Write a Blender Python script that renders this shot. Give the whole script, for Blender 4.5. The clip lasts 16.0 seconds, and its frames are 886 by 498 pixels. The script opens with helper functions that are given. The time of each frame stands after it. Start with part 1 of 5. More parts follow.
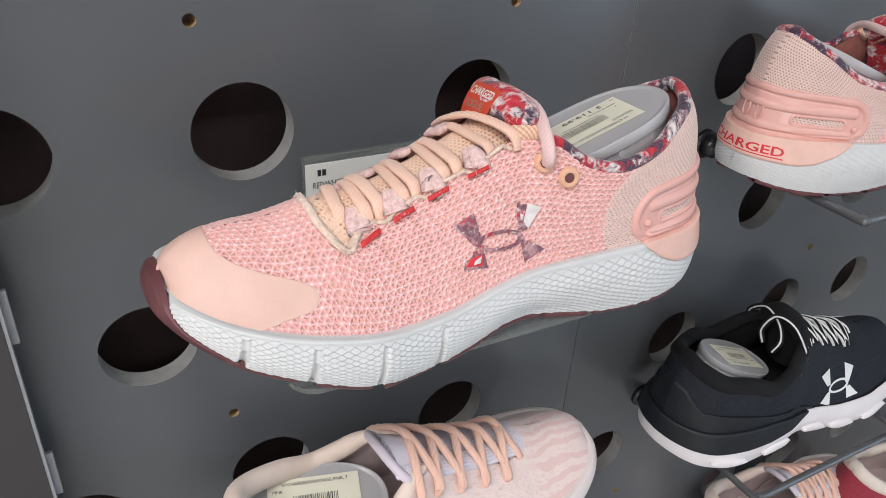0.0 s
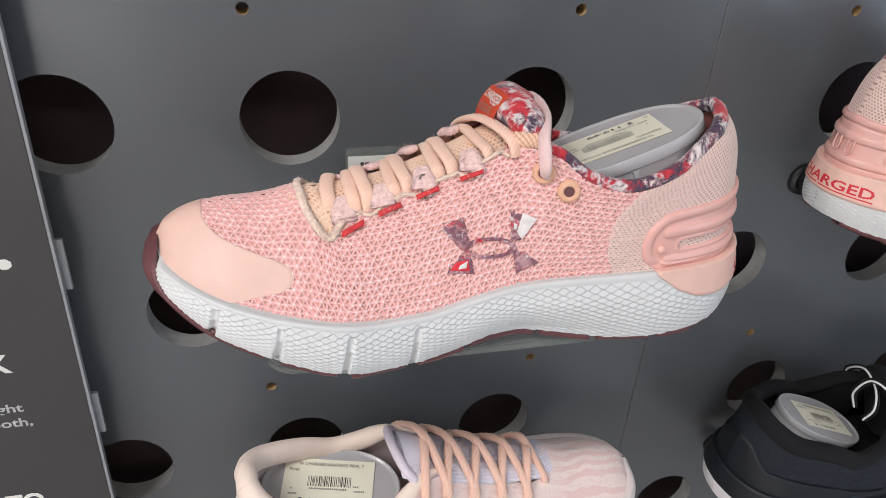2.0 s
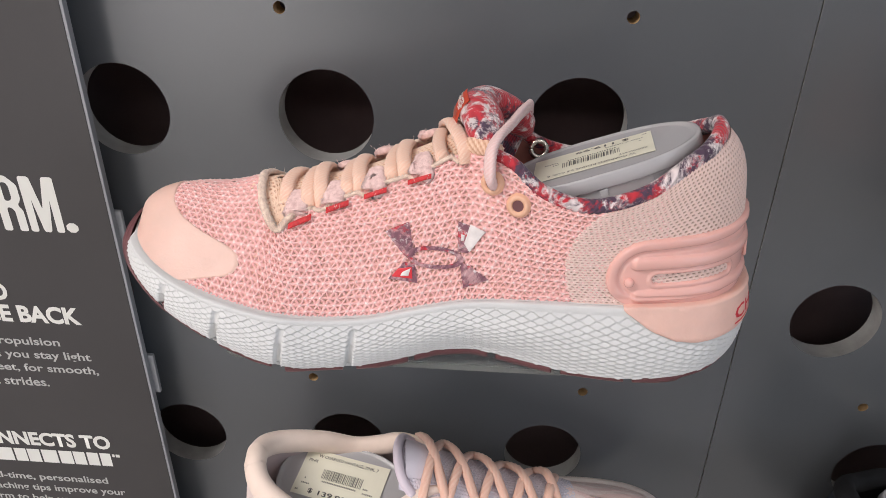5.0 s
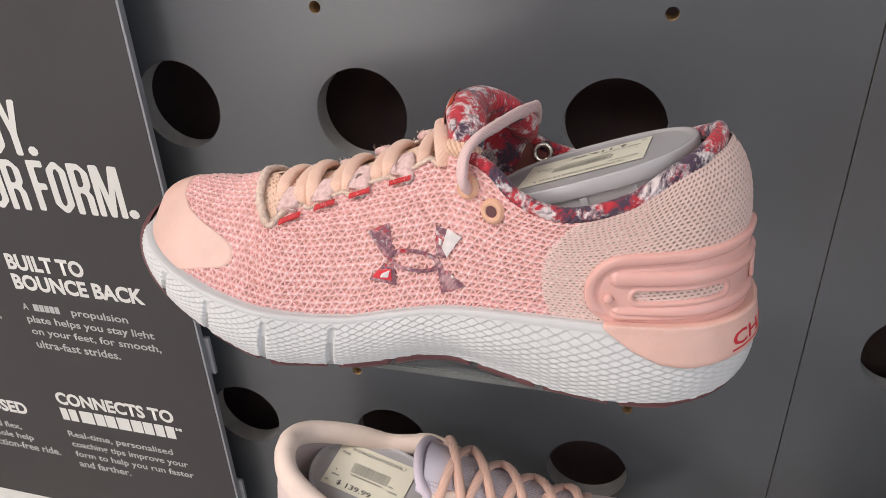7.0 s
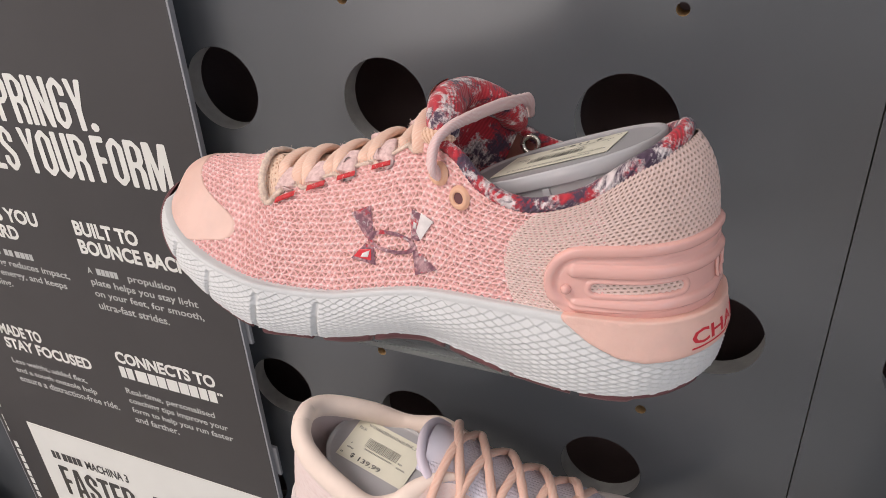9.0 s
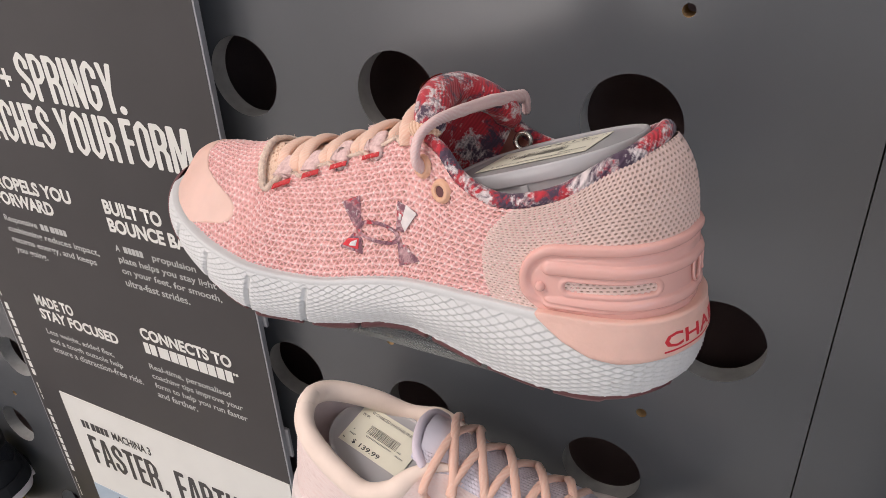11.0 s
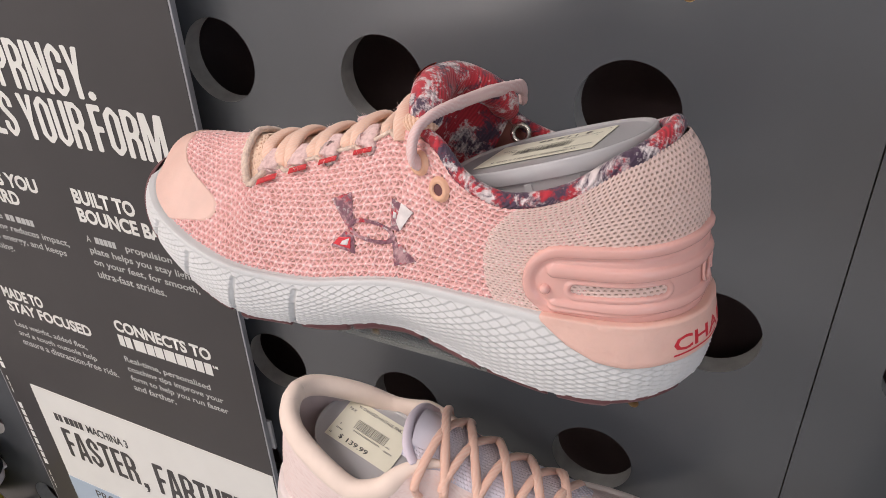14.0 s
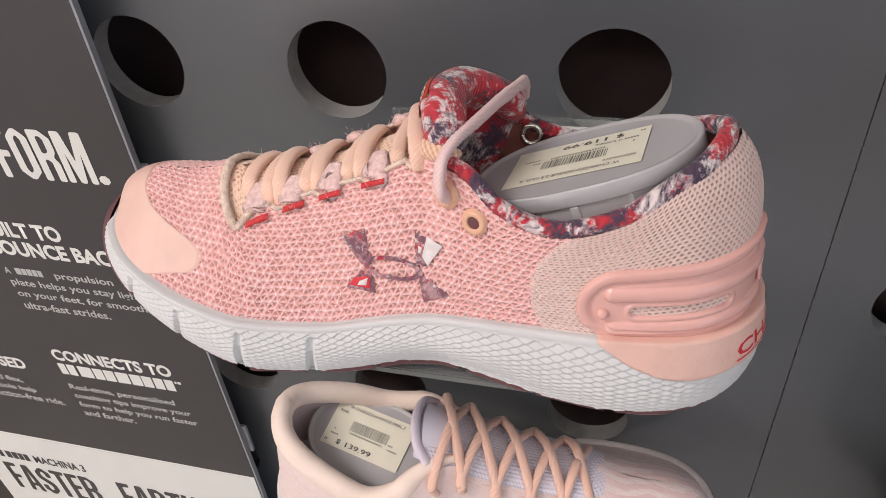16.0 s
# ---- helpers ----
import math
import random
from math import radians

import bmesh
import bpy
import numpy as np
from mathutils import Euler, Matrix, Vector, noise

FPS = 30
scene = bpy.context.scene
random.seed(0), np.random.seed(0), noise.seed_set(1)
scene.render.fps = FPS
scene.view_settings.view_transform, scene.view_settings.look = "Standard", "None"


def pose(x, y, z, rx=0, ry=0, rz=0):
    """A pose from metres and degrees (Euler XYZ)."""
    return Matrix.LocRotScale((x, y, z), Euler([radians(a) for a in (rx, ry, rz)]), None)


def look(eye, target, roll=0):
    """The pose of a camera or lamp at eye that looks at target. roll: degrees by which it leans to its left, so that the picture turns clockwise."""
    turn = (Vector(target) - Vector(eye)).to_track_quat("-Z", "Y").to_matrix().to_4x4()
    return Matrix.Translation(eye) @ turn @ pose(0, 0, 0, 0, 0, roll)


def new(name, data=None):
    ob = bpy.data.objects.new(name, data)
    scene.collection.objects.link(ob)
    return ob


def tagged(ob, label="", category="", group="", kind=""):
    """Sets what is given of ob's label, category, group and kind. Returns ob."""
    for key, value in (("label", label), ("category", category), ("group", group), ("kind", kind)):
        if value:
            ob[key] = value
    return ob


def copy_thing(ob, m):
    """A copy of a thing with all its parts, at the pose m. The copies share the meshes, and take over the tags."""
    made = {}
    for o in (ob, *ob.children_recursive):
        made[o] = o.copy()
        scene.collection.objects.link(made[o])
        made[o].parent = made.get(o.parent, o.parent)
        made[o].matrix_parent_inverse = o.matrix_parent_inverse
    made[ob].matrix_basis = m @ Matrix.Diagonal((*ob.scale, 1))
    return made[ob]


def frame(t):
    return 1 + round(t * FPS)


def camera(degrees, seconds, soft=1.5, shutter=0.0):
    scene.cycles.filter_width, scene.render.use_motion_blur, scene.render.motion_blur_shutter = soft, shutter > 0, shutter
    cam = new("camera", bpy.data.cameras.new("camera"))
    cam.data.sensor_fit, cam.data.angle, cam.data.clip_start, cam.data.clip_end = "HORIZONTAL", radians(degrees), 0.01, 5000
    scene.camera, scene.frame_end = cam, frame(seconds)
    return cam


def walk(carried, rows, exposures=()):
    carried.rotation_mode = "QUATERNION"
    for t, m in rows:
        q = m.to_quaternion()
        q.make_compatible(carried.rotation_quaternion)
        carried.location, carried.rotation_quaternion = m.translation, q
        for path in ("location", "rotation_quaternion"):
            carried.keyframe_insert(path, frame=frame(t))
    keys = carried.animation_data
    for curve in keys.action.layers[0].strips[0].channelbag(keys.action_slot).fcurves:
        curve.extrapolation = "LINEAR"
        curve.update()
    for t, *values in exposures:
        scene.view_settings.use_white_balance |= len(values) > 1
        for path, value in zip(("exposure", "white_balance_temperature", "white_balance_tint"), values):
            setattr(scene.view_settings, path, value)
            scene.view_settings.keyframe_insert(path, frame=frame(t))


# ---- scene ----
cam = camera(61.9, 16.0, 0.8)
PATH = [
    (0, (0.028, 0.037, 1.444), (0.889, 1.537, 0.439), 3.7),
    (0.5, (0.041, 0.031, 1.446), (0.815, 1.565, 0.424), 4.0),
    (1, (0.058, 0.025, 1.444), (0.739, 1.606, 0.426), 3.9),
    (1.5, (0.08, 0.018, 1.441), (0.657, 1.646, 0.434), 3.8),
    (2, (0.101, 0.01, 1.443), (0.571, 1.674, 0.438), 3.8),
    (2.5, (0.125, 0.004, 1.442), (0.492, 1.699, 0.446), 3.6),
    (3, (0.147, 0.003, 1.439), (0.415, 1.722, 0.452), 3.4),
    (3.5, (0.168, 0.006, 1.438), (0.34, 1.74, 0.456), 2.9),
    (4, (0.188, 0.008, 1.436), (0.267, 1.752, 0.46), 2.3),
    (6.3, (0.266, 0.018, 1.435), (-0.089, 1.724, 0.454), -1.2),
    (6.5, (0.274, 0.022, 1.435), (-0.119, 1.721, 0.455), -1.5),
    (7, (0.287, 0.028, 1.433), (-0.19, 1.705, 0.452), -2.3),
    (7.5, (0.301, 0.031, 1.433), (-0.251, 1.684, 0.451), -2.8),
    (8, (0.315, 0.031, 1.433), (-0.301, 1.66, 0.451), -3.1),
    (8.5, (0.33, 0.031, 1.432), (-0.343, 1.64, 0.452), -3.3),
    (9, (0.34, 0.033, 1.433), (-0.379, 1.619, 0.448), -3.3),
    (11.5, (0.369, 0.043, 1.433), (-0.475, 1.561, 0.441), -2.6),
    (12, (0.368, 0.045, 1.432), (-0.476, 1.56, 0.437), -2.3),
    (12.5, (0.365, 0.046, 1.432), (-0.473, 1.561, 0.43), -2.1),
    (13, (0.362, 0.049, 1.433), (-0.458, 1.566, 0.42), -1.9),
    (13.5, (0.357, 0.051, 1.434), (-0.435, 1.575, 0.409), -1.8),
    (14, (0.35, 0.052, 1.435), (-0.403, 1.578, 0.384), -2.2),
    (14.5, (0.336, 0.056, 1.442), (-0.36, 1.587, 0.359), -2.6),
    (15, (0.316, 0.061, 1.45), (-0.31, 1.589, 0.321), -3.6),
    (15.5, (0.302, 0.071, 1.455), (-0.243, 1.587, 0.27), -4.4),
    (16, (0.286, 0.078, 1.46), (-0.176, 1.574, 0.216), -5.2),
]
walk(cam, [(t, look(eye, target, roll)) for t, eye, target, roll in PATH],
     [(0, -0.1, 6170, 11), (4.0, -0.13, 6380, 14), (9.0, -0.17, 6620, 17), (16.0, -0.18, 6640, 18)])

# ---- light ----
world = bpy.data.worlds.new("sky")
scene.world = world
world.use_nodes = True
wn = world.node_tree
sky = wn.nodes.new("ShaderNodeTexSky")
sky.sky_type, sky.sun_disc = "NISHITA", False
sky.sun_elevation, sky.sun_rotation = radians(40), radians(120)
wn.links.new(sky.outputs[0], wn.nodes["Background"].inputs[0])
wn.nodes["Background"].inputs[1].default_value = 0.12


def area(name, loc, target, size, size_y, power, color):
    lamp = bpy.data.lights.new(name, "AREA")
    lamp.shape, lamp.size, lamp.size_y, lamp.energy, lamp.color = "RECTANGLE", size, size_y, power, color
    ob = new(name, lamp)
    ob.matrix_world = look(loc, target)
    return ob


area("ceiling_lamp_left", (-1.3, -0.6, 2.86), (-1.3, -0.6, 0), 1.6, 0.3, 52, (1.0, 0.95, 0.90))
area("ceiling_lamp_right", (1.1, -0.7, 2.86), (1.1, -0.7, 0), 1.6, 0.25, 6, (1.0, 0.95, 0.90))
area("ceiling_lamp_back", (0.1, -2.2, 2.86), (0.1, -2.2, 0), 2.4, 0.3, 18, (1.0, 0.96, 0.92))
# the west one is an added fill from the left, before a closed wall
area("fill_west", (-3.3, -1.8, 1.35), (0.0, 0.3, 1.2), 2.4, 2.4, 12, (1.0, 0.97, 0.93))
area("shop_window_south", (-1.3, -3.9, 0.85), (-0.4, 0.3, 1.0), 1.9, 1.6, 44, (1.0, 0.97, 0.93))
area("shop_window_sky", (3.3, -2.0, 1.6), (0.2, 0.2, 1.25), 2.2, 2.2, 37, (0.64, 0.82, 1.0))

# ---- materials ----


def material(name, color, rough=0.6, metal=0.0, spread=0.12, scale=60.0, bump=0.15, bump_scale=400.0, sheen=0.0, coat=0.0, sub=0.0):
    """A principled surface with colour variation at two scales and a fine relief."""
    m = bpy.data.materials.new(name)
    m.use_nodes = True
    t = m.node_tree
    b = t.nodes["Principled BSDF"]
    co = t.nodes.new("ShaderNodeTexCoord")
    big = t.nodes.new("ShaderNodeTexNoise")
    big.inputs["Scale"].default_value, big.inputs["Detail"].default_value = scale, 4
    fine = t.nodes.new("ShaderNodeTexNoise")
    fine.inputs["Scale"].default_value, fine.inputs["Detail"].default_value = bump_scale, 2
    for n in (big, fine):
        t.links.new(co.outputs["Object"], n.inputs["Vector"])
    ramp = t.nodes.new("ShaderNodeValToRGB")
    ramp.color_ramp.elements[0].position, ramp.color_ramp.elements[1].position = 0.3, 0.7
    ramp.color_ramp.elements[0].color = (*[c * (1 - spread) for c in color], 1)
    ramp.color_ramp.elements[1].color = (*[min(1, c * (1 + spread)) for c in color], 1)
    t.links.new(big.outputs["Fac"], ramp.inputs["Fac"])
    t.links.new(ramp.outputs["Color"], b.inputs["Base Color"])
    bu = t.nodes.new("ShaderNodeBump")
    bu.inputs["Strength"].default_value, bu.inputs["Distance"].default_value = bump, 0.0006
    t.links.new(fine.outputs["Fac"], bu.inputs["Height"])
    t.links.new(bu.outputs["Normal"], b.inputs["Normal"])
    b.inputs["Roughness"].default_value, b.inputs["Metallic"].default_value = rough, metal
    b.inputs["Sheen Weight"].default_value = sheen * min(1.0, 2 * max(color))
    b.inputs["Coat Weight"].default_value = coat
    if sub:
        b.inputs["Subsurface Weight"].default_value = sub
        b.inputs["Subsurface Radius"].default_value = (0.004, 0.002, 0.0015)
    return m


def knit_material(name, ground, yarn, thread, sheen=0.3):
    """Knit of three colours, mixed by the mesh's own yarn attribute."""
    m = material(name, ground, 0.8, 0, 0.1, 40, 0.5, 2200, sheen)
    t = m.node_tree
    b = t.nodes["Principled BSDF"]
    at = t.nodes.new("ShaderNodeAttribute")
    at.attribute_name = "yarn"
    sep = t.nodes.new("ShaderNodeSeparateColor")
    t.links.new(at.outputs["Color"], sep.inputs[0])
    base = b.inputs["Base Color"].links[0].from_socket
    for k, col in ((0, yarn), (1, thread)):
        mix = t.nodes.new("ShaderNodeMix")
        mix.data_type = "RGBA"
        t.links.new(sep.outputs[k], mix.inputs["Factor"])
        t.links.new(base, mix.inputs["A"])
        mix.inputs["B"].default_value = (*col, 1)
        base = mix.outputs["Result"]
    t.links.new(base, b.inputs["Base Color"])
    return m


def floral_material(name, scale=1.0, ground=(0.78, 0.68, 0.68), plum=0.47, red=0.42, dark=(0.075, 0.042, 0.078)):
    """White cloth printed with red and plum blotches, in a fine diagonal weave."""
    m = material(name, ground, 0.85, 0, 0.08, 90, 0.2, 1500, 0.3)
    t = m.node_tree
    b = t.nodes["Principled BSDF"]
    co = t.nodes["Texture Coordinate"]
    base = b.inputs["Base Color"].links[0].from_socket

    def blotch(size, lo, hi, offset, detail, warp):
        mp = t.nodes.new("ShaderNodeMapping")
        mp.inputs["Location"].default_value = offset
        n = t.nodes.new("ShaderNodeTexNoise")
        n.inputs["Scale"].default_value, n.inputs["Detail"].default_value = size * scale, detail
        n.inputs["Roughness"].default_value, n.inputs["Distortion"].default_value = 0.71, warp
        r = t.nodes.new("ShaderNodeMapRange")
        r.inputs["From Min"].default_value, r.inputs["From Max"].default_value = lo, hi
        t.links.new(co.outputs["Object"], mp.inputs["Vector"])
        t.links.new(mp.outputs[0], n.inputs["Vector"])
        t.links.new(n.outputs["Fac"], r.inputs["Value"])
        return r.outputs["Result"]

    for col, fac in (((0.56, 0.028, 0.045), blotch(62, red, red + 0.06, (0.3, 0.1, 0.2), 9, 0.35)),
                     (dark, blotch(50, plum, plum + 0.07, (1.7, 0.9, 0.4), 9, 0.35)),
                     ((0.8, 0.72, 0.72), blotch(110, 0.56, 0.64, (3.1, 0.2, 0.7), 9, 0.3))):
        mix = t.nodes.new("ShaderNodeMix")
        mix.data_type = "RGBA"
        t.links.new(fac, mix.inputs["Factor"])
        t.links.new(base, mix.inputs["A"])
        mix.inputs["B"].default_value = (*col, 1)
        base = mix.outputs["Result"]
    rib = t.nodes.new("ShaderNodeTexWave")
    rib.bands_direction = "DIAGONAL"
    rib.inputs["Scale"].default_value, rib.inputs["Distortion"].default_value = 230, 2
    t.links.new(co.outputs["Object"], rib.inputs["Vector"])
    light = t.nodes.new("ShaderNodeMapRange")
    light.inputs["To Min"].default_value, light.inputs["To Max"].default_value = 0.55, 1.0
    t.links.new(rib.outputs["Fac"], light.inputs["Value"])
    yarn_mix = t.nodes.new("ShaderNodeMix")
    yarn_mix.data_type, yarn_mix.blend_type = "RGBA", "MULTIPLY"
    yarn_mix.inputs["Factor"].default_value = 0.55
    t.links.new(base, yarn_mix.inputs["A"])
    t.links.new(light.outputs["Result"], yarn_mix.inputs["B"])
    base = yarn_mix.outputs["Result"]
    t.links.new(base, b.inputs["Base Color"])
    wave = t.nodes.new("ShaderNodeTexWave")
    wave.bands_direction = "DIAGONAL"
    wave.inputs["Scale"].default_value, wave.inputs["Distortion"].default_value = 260, 1.5
    t.links.new(co.outputs["Object"], wave.inputs["Vector"])
    bu = t.nodes.new("ShaderNodeBump")
    bu.inputs["Strength"].default_value, bu.inputs["Distance"].default_value = 0.5, 0.0004
    t.links.new(wave.outputs["Fac"], bu.inputs["Height"])
    t.links.new(bu.outputs["Normal"], b.inputs["Normal"])
    return m


def clear_material(name, color, rough, weight, ior=1.45):
    m = bpy.data.materials.new(name)
    m.use_nodes = True
    b = m.node_tree.nodes["Principled BSDF"]
    b.inputs["Base Color"].default_value = (*color, 1)
    b.inputs["Roughness"].default_value, b.inputs["IOR"].default_value = rough, ior
    b.inputs["Transmission Weight"].default_value = weight
    return m


BOARD = material("satin_grey_board", (0.105, 0.112, 0.121), 0.25, 0, 0.07, 6, 0.03, 900)
BOARD_CUT = material("grey_painted_board_cut", (0.30, 0.30, 0.29), 0.6, 0, 0.15, 80, 0.3, 500)
RAW_BOARD = material("raw_fibreboard", (0.38, 0.25, 0.12), 0.85, 0, 0.2, 200, 0.4, 900)
CAVITY = material("black_backing", (0.145, 0.10, 0.10), 0.9, 0, 0.2, 20, 0.1, 200)
SIGN_BLACK = material("matt_black_print", (0.047, 0.044, 0.046), 0.42, 0, 0.06, 12, 0.03, 1500)
SIGN_WHITE = material("white_print", (0.78, 0.78, 0.74), 0.5, 0, 0.03, 15, 0.03, 1500)
SIGN_GREY = material("grey_print", (0.5, 0.51, 0.5), 0.5, 0, 0.03, 15, 0.03, 1500)
SIGN_BLUE = material("pale_blue_print", (0.42, 0.52, 0.62), 0.5, 0, 0.05, 15, 0.03, 1500)
SIGN_EDGE = material("grey_plastic_edge", (0.3, 0.31, 0.33), 0.4, 0, 0.08, 60, 0.05, 600)
KNIT = knit_material("pink_open_knit", (0.75, 0.53, 0.44), (0.89, 0.43, 0.42), (0.95, 0.79, 0.76))
# ground is the colour in the holes, darker than the mesh between them
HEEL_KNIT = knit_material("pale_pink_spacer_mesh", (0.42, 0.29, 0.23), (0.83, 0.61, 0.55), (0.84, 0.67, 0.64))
TONGUE_KNIT = knit_material("peach_airmesh", (0.58, 0.28, 0.16), (0.97, 0.70, 0.53), (0.98, 0.79, 0.64))
TAB_KNIT = material("fuzzy_pink_white_yarn", (0.93, 0.61, 0.58), 0.95, 0, 0.22, 420, 0.9, 1400, 0.25)
FLUFF = material("cream_edge_yarn", (0.91, 0.67, 0.55), 0.95, 0, 0.2, 500, 0.9, 1500, 0.5)
PEACH = material("peach_film", (0.79, 0.53, 0.45), 0.48, 0, 0.05, 60, 0.22, 650, sub=0.1)
CLIP = material("glossy_pink_moulding", (0.80, 0.46, 0.41), 0.22, 0, 0.03, 50, 0.02, 600, sub=0.1)
PAD = material("pale_pink_foam", (0.83, 0.54, 0.46), 0.5, 0, 0.05, 80, 0.4, 420, sub=0.1)
FOAM = material("white_moulded_foam", (0.66, 0.67, 0.67), 0.5, 0, 0.03, 70, 0.06, 1200)
RUBBER = material("plum_rubber", (0.14, 0.05, 0.055), 0.5, 0, 0.15, 90, 0.2, 1200)
RED_THREAD = material("red_satin_stitch", (0.62, 0.03, 0.035), 0.55, 0, 0.25, 900, 0.6, 1800)
RED_TAG = material("orange_red_woven_tag", (0.6, 0.07, 0.03), 0.6, 0, 0.06, 100, 0.2, 1800)
RED_INK = material("red_printed_letters", (0.68, 0.03, 0.045), 0.45, 0, 0.05, 90, 0.05, 900)
TAG_INK = material("white_woven_letters", (0.8, 0.72, 0.66), 0.6, 0, 0.05, 90, 0.1, 900)
TAG_DIM = material("grey_woven_letters", (0.42, 0.2, 0.16), 0.6, 0, 0.05, 90, 0.1, 900)
LACE = knit_material("peach_woven_lace", (0.97, 0.58, 0.43), (0.98, 0.69, 0.55), (0.98, 0.77, 0.67))
LACE_PALE = knit_material("pale_pink_woven_lace", (0.84, 0.56, 0.54), (0.88, 0.66, 0.64), (0.9, 0.75, 0.74))
FLORAL = floral_material("floral_print_cloth", 1.1, plum=0.47, red=0.46)
FLORAL_RED = floral_material("red_floral_print_cloth", 1.05, plum=0.53)
PLUM_PRINT = floral_material("plum_print_film", 2.2, (0.56, 0.32, 0.34), 0.46, 0.54, (0.24, 0.10, 0.135))
LINING = material("rose_lining", (0.42, 0.16, 0.13), 0.85, 0, 0.2, 80, 0.2, 1000)
EYELET = material("peach_painted_eyelet", (0.78, 0.45, 0.30), 0.35, 0, 0.05, 90, 0.05, 800)
STEEL = material("bright_eyelet_metal", (0.6, 0.57, 0.52), 0.25, 1, 0.05, 80, 0.05, 500)
BLACK_METAL = material("black_coated_metal", (0.02, 0.02, 0.022), 0.35, 0.3, 0.1, 60, 0.1, 500)
GREY_METAL = material("grey_coated_wire", (0.16, 0.165, 0.17), 0.35, 0.6, 0.08, 60, 0.1, 500)
INSERT = clear_material("frosted_plastic", (0.97, 0.97, 0.99), 0.22, 0.57)
CLEAR = clear_material("clear_acrylic", (0.9, 0.95, 0.93), 0.06, 0.88, 1.49)
PAPER = material("cream_label_paper", (0.80, 0.78, 0.64), 0.55, 0, 0.03, 90, 0.03, 600)
INK = material("black_label_ink", (0.03, 0.03, 0.03), 0.5, 0, 0.1, 90, 0.03, 600)

# ---- mesh helpers ----


def link_mesh(name, verts, faces, mat, parent=None, label="", smooth=True, yarn=None):
    me = bpy.data.meshes.new(name)
    me.from_pydata([tuple(v) for v in np.asarray(verts, float).tolist()], [], faces if isinstance(faces, list) else faces.tolist())
    if yarn is not None:
        at = me.color_attributes.new("yarn", "FLOAT_COLOR", "POINT")
        flat = np.ones((len(yarn), 4))
        flat[:, :yarn.shape[1]] = yarn
        at.data.foreach_set("color", flat.ravel())
    me.materials.append(mat)
    me.polygons.foreach_set("use_smooth", [smooth] * len(me.polygons))
    me.update()
    ob = new(name, me)
    if parent is not None:
        ob.parent = parent
    if label:
        tagged(ob, label)
    return ob


def part(name, bm, mat, parent=None, label="", smooth=False):
    me = bpy.data.meshes.new(name)
    bm.normal_update()
    bm.to_mesh(me)
    bm.free()
    me.materials.append(mat)
    me.polygons.foreach_set("use_smooth", [smooth] * len(me.polygons))
    ob = new(name, me)
    if parent is not None:
        ob.parent = parent
    if label:
        tagged(ob, label)
    return ob


def thing(name, m, label, category, group="", kind=""):
    ob = new(name)
    ob.empty_display_size = 0.02
    ob.matrix_world = m
    return tagged(ob, label, category, group, kind)


def box(x0, x1, y0, y1, z0, z1, bevel=0.0):
    bm = bmesh.new()
    bmesh.ops.create_cube(bm, size=1, matrix=Matrix.Translation(((x0 + x1) / 2, (y0 + y1) / 2, (z0 + z1) / 2)) @ Matrix.Diagonal((x1 - x0, y1 - y0, z1 - z0, 1)))
    if bevel:
        bmesh.ops.bevel(bm, geom=bm.edges[:], offset=bevel, segments=2, affect="EDGES", profile=0.7)
    return bm


def grid_faces(m, n, close_m=False, close_n=False, flip=False):
    a, b = np.meshgrid(np.arange(m if close_m else m - 1), np.arange(n if close_n else n - 1), indexing="ij")
    a2, b2 = (a + 1) % m, (b + 1) % n
    f = np.stack([a * n + b, a2 * n + b, a2 * n + b2, a * n + b2], -1).reshape(-1, 4)
    return f[:, ::-1] if flip else f


def smooth_path(points, steps):
    """Catmull-Rom through the points, evaluated at even steps."""
    return catmull(np.array(points, float), np.linspace(0, len(points) - 1, steps))


def catmull(p, t):
    p = np.asarray(p, float)
    t = np.clip(np.asarray(t, float), 0, len(p) - 1)
    k = np.minimum(t.astype(int), len(p) - 2)
    f = (t - k)[..., None]
    ext = np.vstack([2 * p[0] - p[1], p, 2 * p[-1] - p[-2]])
    a, b, c, d = ext[k], ext[k + 1], ext[k + 2], ext[k + 3]
    return 0.5 * (2 * b + (c - a) * f + (2 * a - 5 * b + 4 * c - d) * f ** 2 + (3 * b - a - 3 * c + d) * f ** 3)


